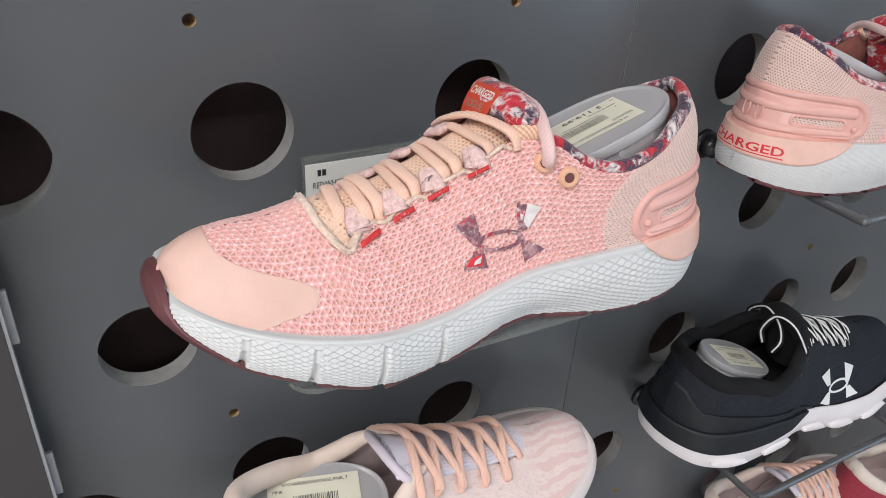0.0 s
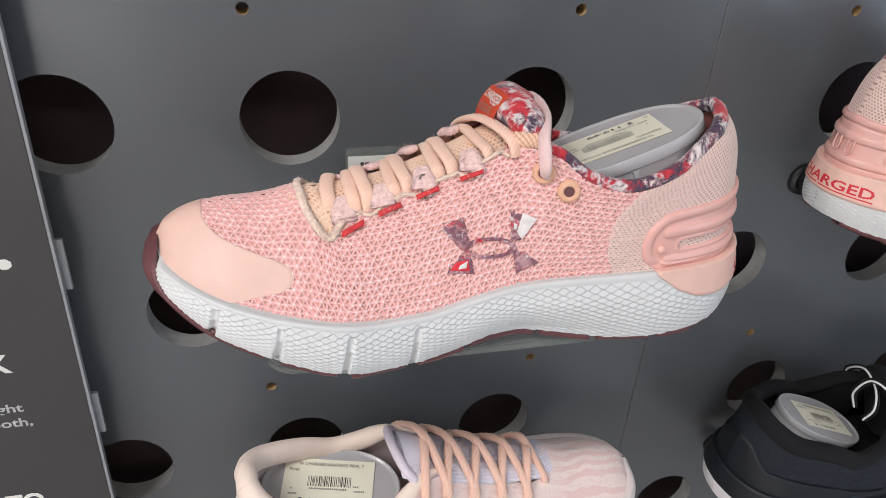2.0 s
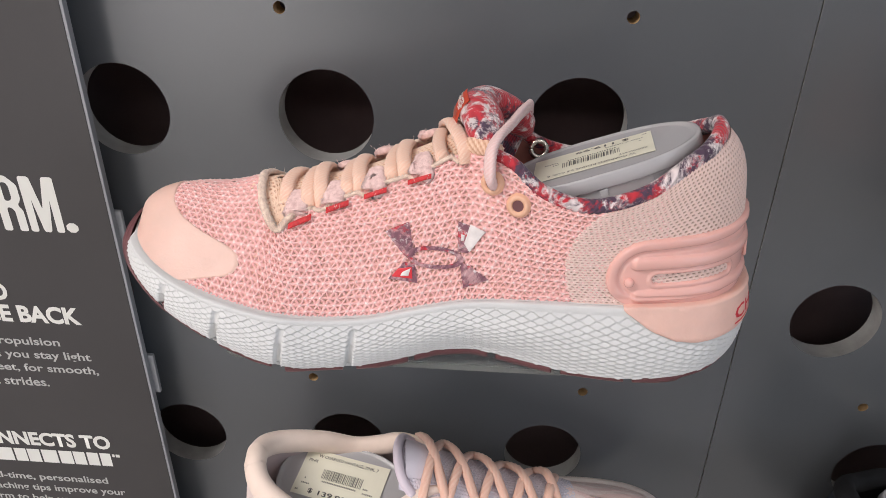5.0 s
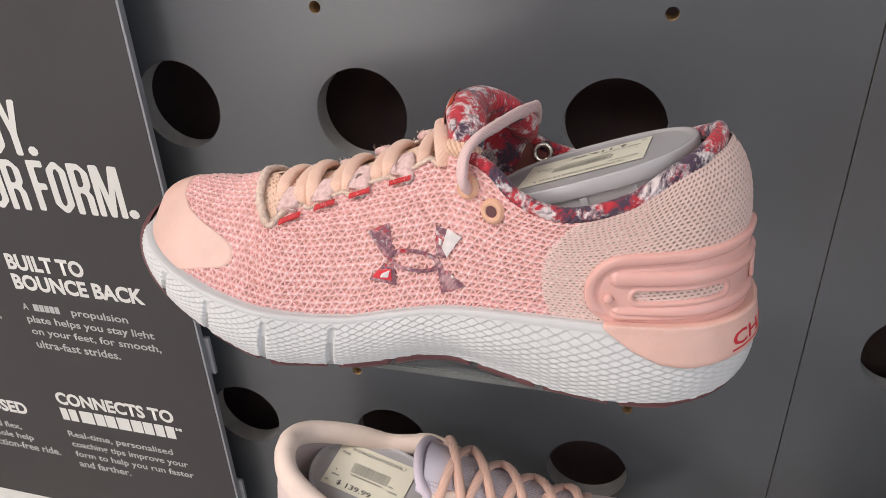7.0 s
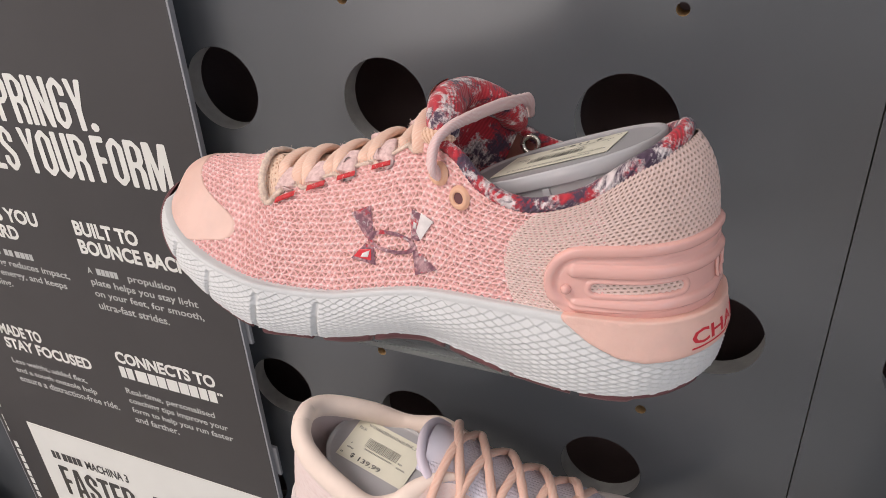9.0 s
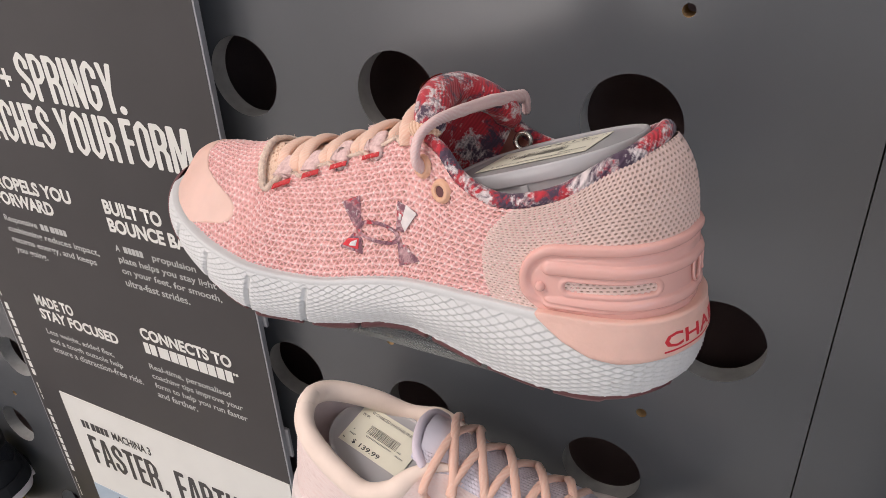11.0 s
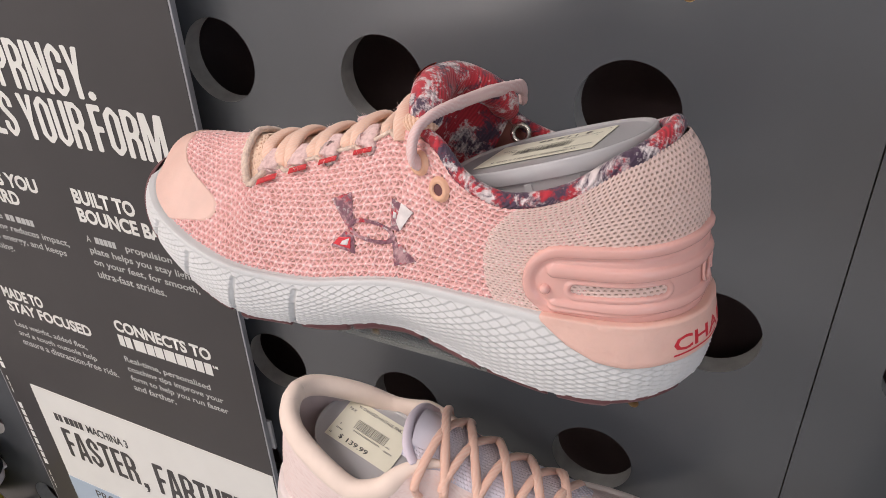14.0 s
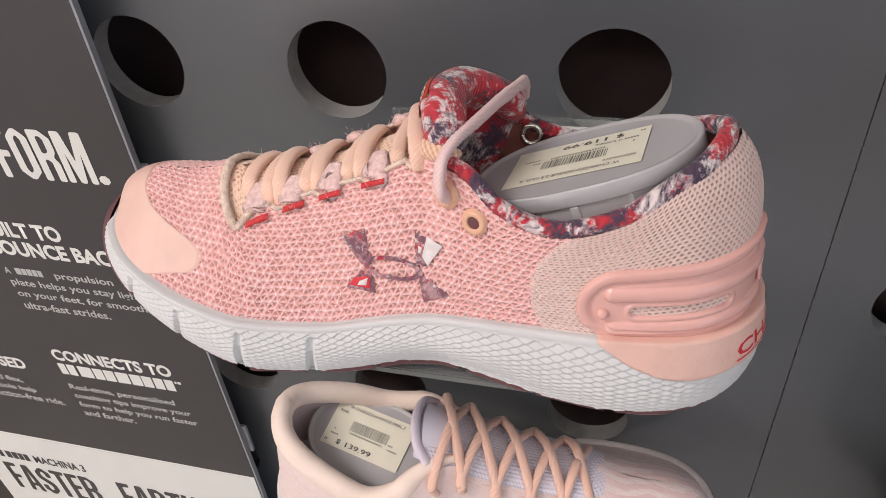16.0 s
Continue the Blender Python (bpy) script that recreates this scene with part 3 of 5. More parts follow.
def upper_at(j, q, lift=0.0):
    """A place on the upper: j along, q from the sole (0) to the rim (1), lifted off it."""
    j, q = np.broadcast_arrays(np.asarray(j, float), np.asarray(q, float))

    def raw(j, q):
        a, b = curve_at(FEATHER, j), curve_at(RIM, j)
        k = np.interp(np.abs(j), np.arange(19), CREST)
        g = q + k * q * q * (1 - q)
        hold = np.clip(1 - np.abs(j) / 4.5, 0, 1)
        out = a + (b - a) * (q - HEEL[0] * hold * (q - np.abs(q) ** 7))[..., None]
        out[..., 0] -= HEEL[1] * q * (1 - q) * hold
        out[..., 2] = a[..., 2] + (b[..., 2] - a[..., 2]) * g
        return out

    p = raw(j, q)
    if np.isscalar(lift) and lift == 0:
        return p
    e = 0.02
    dj = raw(np.clip(j + e, -18, 18), q) - raw(np.clip(j - e, -18, 18), q)
    dq = raw(j, q + e) - raw(j, q - e)
    n = np.cross(dq, dj)
    n /= np.linalg.norm(n, axis=-1)[..., None] + 1e-12
    return p + n * np.asarray(lift * np.ones_like(q))[..., None]


def normal_at(j, q):
    d = upper_at(np.array([j]), np.array([q]), 0.001)[0] - upper_at(np.array([j]), np.array([q]))[0]
    return d / np.linalg.norm(d)


def j_of(s):
    return np.interp(s, FEATHER[:, 0] * 0.5 + RIM[:, 0] * 0.5, np.arange(19))


def find(s, z, side=1):
    """The j and q of the point of the upper at the length s and height z."""
    s, z = np.asarray(s, float), np.asarray(z, float)
    j, q = j_of(s), np.full(s.shape, 0.5)
    for _ in range(12):
        p = upper_at(j, q)
        j = np.clip(j + (s - p[..., 0]) * 45, 0, 18)
        q = np.clip(q + (z - p[..., 2]) * 12, -0.05, 1.1)
    return j * side, q


def sole_at(j, v, lift=0.0):
    """A place on the sole's wall: v from its upper edge (0) to its lower edge (1)."""
    j, v = np.broadcast_arrays(np.asarray(j, float), np.asarray(v, float))
    e = 0.03
    a = curve_at(FEATHER, j)
    d = curve_at(FEATHER, np.clip(j + e, -18, 18)) - curve_at(FEATHER, np.clip(j - e, -18, 18))
    n = np.stack([-d[..., 1], d[..., 0], np.zeros_like(d[..., 0])], -1)
    n /= np.linalg.norm(n, axis=-1)[..., None] + 1e-12
    out = 0.0035 + 0.0034 * np.sin(np.clip(v, 0, 1) * 2.3) - 0.001 * np.clip(v, 0, 2) ** 4 + 0.09 * np.minimum(v, 0)
    low = np.interp(a[..., 0], [r[0] for r in LOWER], [r[1] for r in LOWER])
    out = out - 0.0042 * np.exp(-((a[..., 0] - .112) / .042) ** 2) * np.clip((v - .38) / .5, 0, 1) ** 1.3
    p = a + n * (out + lift)[..., None]
    p[..., 2] = a[..., 2] + 0.001 + (low - a[..., 2] - 0.001) * np.maximum(v, 0) + 0.01 * np.minimum(v, 0) + np.where(v < 0.03, np.maximum(lift, 0), 0)
    return p


def run_of(fn, js, level):
    p = fn(js, np.full(js.shape, level))
    return np.concatenate([[0], np.cumsum(np.linalg.norm(np.diff(p, axis=0), axis=1))])


def patch(name, place, J, Q, lift, mat, parent, label="", yarn=None, keep=None, flip=False):
    m, n = J.shape
    v = place(J, Q, lift).reshape(-1, 3)
    f = grid_faces(m, n, flip=flip)
    if keep is not None:
        f = f[keep[:-1, :-1].ravel()]
    return link_mesh(name, v, f, mat, parent, label, True, yarn)


def hash01(a, b):
    h = np.sin(a * 127.1 + b * 311.7) * 43758.5453
    return h - np.floor(h)


def knit(U, V, pu, pv, depth, hole=0.4):
    """Relief and yarn of an open knit with staggered holes."""
    x, y = U / pu, V / pv
    x = x + 0.09 * np.sin(y * 1.7 + 0.6 * np.sin(x * 0.9)) + 0.05 * np.sin(x * 2.9 + y * 4.1)
    y = y + 0.08 * np.sin(x * 1.3 + 0.5 * y) + 0.05 * np.sin(x * 5.3)
    a, b = x + 0.5 * y, x - 0.5 * y

    def line(t, wide):
        return np.clip(1 - np.abs(t - np.round(t)) / wide, 0, 1)

    r1, r2 = hash01(np.floor(a), np.floor(b)), hash01(np.floor(a) + 7, np.round(y) + 3)
    w = (1 - hole) * (0.32 + 0.16 * r1)
    la, lb, ly = line(a, w), line(b, w), line(y, w * 1.15)
    ridge = np.maximum(np.maximum(la, lb), ly)
    dent = 1 - np.clip(ridge * 1.6, 0, 1)
    dent = dent * dent * (3 - 2 * dent)
    node = la * lb * ly
    twist = 0.5 + 0.5 * np.cos((x * 7 + y * 4) * 2 * np.pi)
    lift = -depth * dent + depth * (0.25 * ridge + 0.45 * node) + 0.12 * depth * twist * (1 - dent) + 0.12 * depth * r2
    pink = np.clip(1 - 1.1 * dent, 0, 1) * (0.84 + 0.16 * r2)
    white = np.clip(node * 2.0, 0, 1) * (0.40 + 0.35 * (r1 > 0.45)) + 0.55 * np.clip(np.maximum(ly, la) - 0.5, 0, 1) * (r2 > 0.45) + 0.16 * twist * (1 - dent)
    return lift, np.stack([pink.ravel(), np.clip(white, 0, 1).ravel()], -1)


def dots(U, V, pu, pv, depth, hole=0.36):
    """Relief of a spacer mesh with staggered round holes, and the yarn values that leave the ground colour in them."""
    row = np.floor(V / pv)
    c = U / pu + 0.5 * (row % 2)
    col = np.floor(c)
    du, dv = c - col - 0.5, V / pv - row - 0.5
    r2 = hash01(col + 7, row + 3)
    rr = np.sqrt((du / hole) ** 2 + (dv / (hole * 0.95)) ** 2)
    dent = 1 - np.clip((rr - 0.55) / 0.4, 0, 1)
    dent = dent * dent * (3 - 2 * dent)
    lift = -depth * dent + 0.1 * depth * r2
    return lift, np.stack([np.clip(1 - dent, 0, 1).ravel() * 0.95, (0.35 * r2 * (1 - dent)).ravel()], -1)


def edge_fade(*distances):
    """Rises from 0 at a patch's border to 1 inside."""
    d = np.min(np.stack([np.clip(x, 0, 1) for x in distances]), axis=0)
    return np.sqrt(1 - (1 - d) ** 2)


# The front of the throat on the upper: along, and from the sole to the rim.
THROAT = ((11.74, 1.0), (12.04, .83), (12.32, .66), (12.62, .585), (12.93, .60), (13.2, .73), (13.36, 1.0))


def knit_upper(parent, mat, j0, j1, steps, rows, pu, pv, depth, lift=0.0, name="knit_side", label="", hole=0.4, throat=False):
    """One side of the upper, j0 to j1 (negative: the other side), as a relief of knit."""
    js = np.linspace(j0, j1, steps)
    fine = np.linspace(0, 1, rows)
    J, Q = np.meshgrid(js, fine, indexing="ij")
    U = np.repeat(run_of(upper_at, js, 0.4)[:, None], rows, 1)
    high = np.linalg.norm(upper_at(J, np.ones_like(Q)) - upper_at(J, np.zeros_like(Q)), axis=-1)
    V = Q * 0.5 * (high + high.mean())
    h, yarn = knit(U, V, pu, pv, depth, hole)
    keep = Q < np.interp(np.abs(J), [p[0] for p in THROAT], [p[1] for p in THROAT], 2, 2) if throat else None
    return patch(name, upper_at, J, Q, h + lift, mat, parent, label, yarn, keep, flip=j1 < j0)


def sole_relief(parent, mat, side, steps=760, rows=90, plain=False, name="midsole_side", label=""):
    js = np.linspace(0, 18, steps) * side
    J, Vv = np.meshgrid(js, np.concatenate([(-.08, -.03), np.linspace(0, 1, rows - 2)]), indexing="ij")
    U = run_of(sole_at, js, 0.5)
    s = sole_at(J, Vv)[..., 0]
    lift = np.zeros_like(J)
    if not plain:
        pitch = np.interp(s[:, 0], (0, .09, .16, .29), (.0086, .0080, .0068, .0058))
        ph = np.concatenate([[0], np.cumsum(np.diff(U) / pitch[1:])])[:, None]
        rowsn = np.interp(s, (0, .1, .2, .29), (10.5, 12.0, 10.5, 8.5))
        down = np.clip(Vv, 0, 1) ** 1.4 * rowsn
        a, b = ph + down, ph - down
        fa, fb = a - np.floor(a), b - np.floor(b)
        near = np.minimum(np.minimum(fa, 1 - fa), np.minimum(fb, 1 - fb))
        groove = 1 - np.clip(near / 0.11, 0, 1)
        inside = edge_fade((Vv - 0.08) / 0.03)
        lift = inside * (-0.00010 * groove + 0.0011 * (fa - fb) * 0.5)
        lift += 0.0003 * np.clip(1 - np.abs(Vv - 0.04) / 0.05, 0, 1)
        for g in (.179, .210, .2395, .266):
            cut = np.clip(1.6 - np.abs(s - g - 0.004 * (Vv - 1)) / 0.0011, 0, 1) * np.clip((Vv - 0.16) / 0.06, 0, 1)
            lift = lift * (1 - cut) - cut * np.where(Vv > 0.5, 0.0027, 0.0016)
    if not plain:
        lift = lift - .0032 * np.clip((np.abs(J) - 16.9) / .35, 0, 1)
    return patch(name, sole_at, J, Vv, lift, mat, parent, label, flip=side > 0)


def sole_base(parent, mat):
    """The underside and the inner board, closing the sole."""
    js = np.linspace(0, 18, 90)
    v, f = [], []
    for fn, lv, up in ((lambda j: sole_at(j, np.ones_like(j), -0.0005), 1, 0), (lambda j: sole_at(j, np.zeros_like(j), -0.002), 0, 0)):
        a, b = fn(js), fn(-js)
        k = len(v)
        v += [tuple(p) for p in np.vstack([a, b])]
        f += [(k + n, k + n + 1, k + 91 + n, k + 90 + n) for n in range(89)]
    link_mesh("insole_board", v, f, mat, parent, "", True)


def outsole(parent, mat):
    """Rubber pads under the sole's edge and the bumper round the toe."""
    for side in (1, -1):
        for s0, s1 in ((.012, .052), (.056, .083), (.087, .112), (.116, .150), (.153, .176), (.182, .207), (.213, .236), (.243, .263)):
            j = np.linspace(np.interp(s0, FEATHER[:, 0], np.arange(19)), np.interp(s1, FEATHER[:, 0], np.arange(19)), 24) * side
            a = sole_at(j, np.ones_like(j), -0.0004)
            c = a * 1.0
            c[:, 1] = middle(a[:, 0]) + (a[:, 1] - middle(a[:, 0])) * 0.55
            low = a * 1.0
            low[:, 2] = np.maximum(.0002, a[:, 2] - np.where((a[:, 0] > .03) & (a[:, 0] < .21), .0042, .003))
            inner = c * 1.0
            inner[:, 2] = low[:, 2]
            ring = [a + (0, 0, .0012), (a + low) / 2, low, inner, c + (0, 0, .0012)]
            ring[2][:, 1] -= side * 0.0012
            v = np.stack(ring, 1).reshape(-1, 3)
            f = grid_faces(24, 5, close_n=True, flip=side < 0).tolist() + [(0, 1, 2, 3, 4), (119, 118, 117, 116, 115)]
            link_mesh("outsole_pad", v, f, mat, parent, "", True)
    jj = np.array((15.2, 15.3, 15.5, 15.8, 16.1, 16.4, 16.6, 16.8, 17.0, 17.2, 17.4, 17.6))
    a = np.linspace(0, 1, 44)[None, :]
    top = np.interp(jj, (15.2, 15.5, 16.2, 16.6, 16.85, 17.0, 17.3, 17.6), (.97, .88, .74, .56, .26, .0, -.42, -.62))[:, None]
    T = 1.10 + (top - 1.10) * a
    edge = edge_fade((1 - a) * 7 * np.ones_like(T), (jj[:, None] - 15.2) * 3 * np.ones_like(T))
    k = np.clip(-T / .12, 0, 1)[..., None]
    both = []
    for side in (1, -1):
        J = np.repeat(jj[:, None], 44, 1) * side
        wall = sole_at(J, np.clip(T, 0, 1.10), .0002 + .0015 * edge)
        over = upper_at(J, np.clip(-T, 0, 1), .0052 - .0042 * np.clip(-T / .45, 0, 1))
        both.append((wall * (1 - k) + over * k)[::side])
    ctl = np.vstack(both)
    for _ in range(3):
        ctl[1:-1] = .25 * ctl[:-2] + .5 * ctl[1:-1] + .25 * ctl[2:]
        ctl[:, 1:-1] = .25 * ctl[:, :-2] + .5 * ctl[:, 1:-1] + .25 * ctl[:, 2:]
    ctl[..., 0] += .0006 * np.clip((ctl[..., 0] - .28) / .012, 0, 1)
    v = catmull(ctl.reshape(24, -1), np.linspace(0, 23, 160))
    link_mesh("toe_bumper", v.reshape(-1, 3), grid_faces(160, 44), mat, parent, "plum rubber bumper over the toe", True)


def tube_rim(name, parent, mat, j_end, size, label="", drop=0.0, inward=0.0025, thick=0.9, taper=0.6):
    """The padded collar along the rim, from one side round the heel to the other."""
    j = np.linspace(-j_end, j_end, 260)
    p = curve_at(RIM, j)
    c = np.stack([p[:, 0] + np.where(np.abs(j) < 2.5, (2.5 - np.abs(j)) * 0.0016, 0), p[:, 1] - np.sign(j) * inward * np.clip(np.abs(j), 0, 1), p[:, 2] + drop], -1)
    r = np.interp(np.abs(j), (0, 3, 5, 6.4, j_end), np.array((0.98, 1.0, 0.95, 0.86, taper)) * size)
    up = upper_at(j, np.full(j.shape, 1.0)) - upper_at(j, np.full(j.shape, 0.85))
    up /= np.linalg.norm(up, axis=1)[:, None]
    v, f, y = sweep(c, r * thick, r, up, 18)
    return link_mesh(name, v, f, mat, parent, label, True, y)


def lining(parent, mat, j_end=8.5):
    for side in (1, -1):
        J, Q = np.meshgrid(np.linspace(0, j_end, 60) * side, np.linspace(0.02, 1, 14), indexing="ij")
        patch("lining", upper_at, J, Q, -0.004, mat, parent, "", flip=side < 0)
    j = np.linspace(0, 15, 60)
    v = np.vstack([upper_at(j, np.full(60, .06), -0.003), upper_at(-j, np.full(60, .06), -0.003)])
    link_mesh("insole", v, [(n, n + 1, 61 + n, 60 + n) for n in range(59)], mat, parent, "", True)


def decal(name, corners, mat, parent, lift=0.0006, label="", side=1, n=9, dome=0.0003):
    """A four-cornered piece laid on the upper; corners are (length, height)."""
    c = np.array(corners, float)
    a, b = np.meshgrid(np.linspace(0, 1, n), np.linspace(0, 1, n), indexing="ij")
    p = c[0] * ((1 - a) * (1 - b))[..., None] + c[1] * (a * (1 - b))[..., None] + c[2] * (a * b)[..., None] + c[3] * ((1 - a) * b)[..., None]
    J, Q = find(p[..., 0], p[..., 1], side)
    fade = edge_fade(a * 4, (1 - a) * 4, b * 4, (1 - b) * 4)
    v = upper_at(J, Q, lift + dome * fade).reshape(-1, 3)
    return link_mesh(name, v, grid_faces(n, n), mat, parent, label, True)


def logo(parent, mats, side=1, ds=0.0, dz=0.0, k=1.0):
    """The maker's mark as four flared blades and a ring."""
    cs, cz = .141, .0545

    def at(s, z):
        return (cs + (s - cs) * k + ds, cz + (z - cz) * k + dz)

    blades = [[(.1635, .0615), (.1530, .0665), (.1500, .0530), (.1545, .0525)], [(.1545, .0500), (.1500, .0495), (.1485, .0415), (.1615, .0425)],
              [(.1315, .0690), (.1195, .0665), (.1270, .0560), (.1315, .0560)], [(.1305, .0520), (.1255, .0505), (.1175, .0455), (.1285, .0405)]]
    for b, m in zip(blades, mats):
        decal("logo_blade", [at(*p) for p in b], PLUM_PRINT if m is LOGO_WHITE else m, parent, 0.0007, "", side)
        if m is LOGO_WHITE:
            for w in ([(.1262, .0686), (.1197, .0666), (.1262, .0566), (.1286, .0600)], [(.1302, .0640), (.1284, .0636), (.1288, .0612), (.1300, .0610)]):
                decal("logo_blade", [at(*p) for p in w], m, parent, 0.0011, "white part of the logo", side)
    if mats[2] is LOGO_WHITE:
        decal("logo_blade", [at(*p) for p in ((.1572, .0470), (.1512, .0482), (.1508, .0432), (.1600, .0436))], RED_INK, parent, 0.0011, "red part of the logo", side)
        decal("logo_blade", [at(*p) for p in ((.1552, .0458), (.1516, .0476), (.1524, .0444), (.1562, .0440))], LOGO_WHITE, parent, 0.0014, "white part of the logo", side)
    ang = np.linspace(0, 2 * np.pi, 48, endpoint=False)
    ring = []
    for r in (1.0, 0.78):
        s, z = at(.141 + .0125 * r * np.cos(ang), .0528 + .0048 * (r if r == 1 else 0.66) * np.sin(ang))
        J, Q = find(s, z, side)
        ring.append(upper_at(J, Q, 0.0009))
    v = np.stack(ring, 1).reshape(-1, 3)
    link_mesh("logo_ring", v, grid_faces(48, 2, close_m=True), mats[0], parent, "", True)


def fuzz(parent, path, count, seed, mat, spread=.0012):
    """Short loose fibres standing off a fuzzy edge."""
    rng = np.random.default_rng(seed)
    v, f = [], []
    for _ in range(count):
        c = path[rng.integers(0, len(path))] + rng.normal(0, 1, 3) * (spread * .5, spread * .5, .0006)
        d = rng.normal(0, 1, 3) + (0, .3, 1.0)
        d *= rng.uniform(.0010, .0024) / np.linalg.norm(d)
        w = np.cross(d, rng.normal(0, 1, 3))
        w *= .00013 / np.linalg.norm(w)
        u = np.cross(d, w)
        u *= .00013 / np.linalg.norm(u)
        bend = w * rng.uniform(-4, 4)
        k = len(v)
        for q, r in ((c, 1.0), (c + d * .55 + bend, .8), (c + d + bend * 3, .3)):
            v += [q + w * r, q - w * .5 * r + u * .86 * r, q - w * .5 * r - u * .86 * r]
        f += [(k + 3 * m + n, k + 3 * m + (n + 1) % 3, k + 3 * m + 3 + (n + 1) % 3, k + 3 * m + 3 + n) for m in (0, 1) for n in range(3)]
    return tagged(link_mesh("fuzz", v, f, mat, parent, "", True), kind="stuff")


def eyelet(parent, s, z, side=1, mat=None, r=0.0047, hole=0.0024):
    J, Q = find(np.array([s]), np.array([z]), side)
    c, n = upper_at(J, Q, 0.0013)[0], normal_at(J[0], Q[0])
    m = Matrix.Translation(c) @ Vector(n).to_track_quat("Z", "Y").to_matrix().to_4x4()
    a = np.linspace(0, 2 * np.pi, 32, endpoint=False)
    v, f = [], []
    prof = [(r + 0.0006, -0.0008)] + [((r + hole) / 2 + (r - hole) / 2 * math.cos(t), 0.0007 * math.sin(t) + 0.0002) for t in np.linspace(0.2, np.pi, 7)] + [(hole, -0.0035)]
    for x in a:
        v += [(m @ Vector((p[0] * math.cos(x), p[0] * math.sin(x), p[1])))[:] for p in prof]
    ring = link_mesh("eyelet", v, grid_faces(32, len(prof), close_m=True, flip=True), mat or EYELET, parent, "round peach lace eyelet")
    # dark disc across the opening: its colour stands in for the shade inside
    link_mesh("eyelet_shade", [(m @ Vector((hole * 1.1 * math.cos(x), hole * 1.1 * math.sin(x), 0.00005)))[:] for x in a], [tuple(range(32))], RUBBER, ring, "", False)


def tongue(parent, mat, lip_mat, pts, half, drop, lip, lip_size, lip_label):
    """The tongue under the laces: an arched airmesh sheet with a padded roll on top."""
    path = smooth_path(pts, 280)
    run = np.concatenate([[0], np.cumsum(np.linalg.norm(np.diff(path, axis=0), axis=1))])
    c = np.linspace(-1, 1, 190)
    w = np.interp(np.linspace(0, 1, 280), np.linspace(0, 1, len(half)), half)
    V = np.zeros((280, 190, 3))
    V[..., 0] = path[:, 0, None]
    V[..., 1] = path[:, 1, None] + w[:, None] * c
    V[..., 2] = path[:, 2, None] - drop * c ** 2 * (w / w.max())[:, None]
    h, yarn = dots(np.repeat(run[:, None], 190, 1), w[:, None] * (c + 1) + 0.1, 0.0023, 0.0020, 0.0007)
    V[..., 2] += h
    sheet = link_mesh("tongue", V.reshape(-1, 3), grid_faces(280, 190), mat, parent, "arched tongue under the laces", True, yarn)
    if lip is not None:
        lp = smooth_path(lip, 90)
        t = np.linspace(0, 1, 90)
        fat = lip_size * np.interp(t, (0, .06, .2, .5, .8, .94, 1), (.55, .85, 1, 1.08, 1, .85, .5))
        v, f, y = sweep(lp, fat * 1.12, fat * (1 + 0.05 * np.sin(t * 21)), (0.4, 0, 1.0), 26)
        link_mesh("tongue_roll", v, f, lip_mat, sheet, lip_label, True, y)
        a = np.linspace(0, 1, 12)[None, :, None]
        back = lp[:, None] * (1 - a) + (lp[:, None] * (1, .8, 0) + (.012, -.001, .058)) * a
        link_mesh("tongue_back", back.reshape(-1, 3), grid_faces(90, 12), lip_mat, sheet, lip_label, True)
    return sheet


def footform(m, group="plastic shoe inserts"):
    """The frosted insert in a shoe's mouth: a leaf-shaped lid with a lip, on a ribbed cup."""
    ob = thing("shoe_insert", m, "frosted plastic insert filling the mouth of a display shoe", "shoe insert", group)
    a = np.linspace(0, 2 * np.pi, 72, endpoint=False)

    def ring(k, z, kx=1.0):
        x = .0445 * k * np.sign(np.cos(a)) * np.abs(np.cos(a)) ** np.where(np.cos(a) < 0, .62, 1.0)
        y = .0268 * k * kx * np.sign(np.sin(a)) * np.abs(np.sin(a)) ** 0.92 * (1 + 0.12 * np.cos(a))
        return np.stack([x, y, np.full(72, z)], -1)

    def stack(name, rings, cap_first, cap_last):
        v = np.vstack(rings)
        n = len(rings)
        f = grid_faces(n, 72, close_n=True).tolist()
        if cap_first:
            f.append(tuple(range(72)))
        if cap_last:
            f.append(tuple(reversed(range((n - 1) * 72, n * 72))))
        return link_mesh(name, v, f, INSERT, ob, "", True)

    stack("lid", [ring(.90, .0006), ring(.94, .0006), ring(.96, .0013), ring(.99, .0013), ring(1.0, .0006), ring(1.0, -.0046), ring(.985, -.0052), ring(.955, -.0050)], True, False)
    stack("cup", [ring(.955, -.0050), ring(.945, -.014), ring(.925, -.026), ring(.89, -.038)], False, True)
    for x in (-.020, -.001, .018):
        for sgn in (1, -1):
            w = .0268 * math.sqrt(1 - (x / .0445) ** 2)
            part("rib", box(x - .0016, x + .0016, min(sgn * w * .92, sgn * w * .985), max(sgn * w * .92, sgn * w * .985), -.034, -.0055, .0005), INSERT, ob, "upright rib of the cup")
    return ob


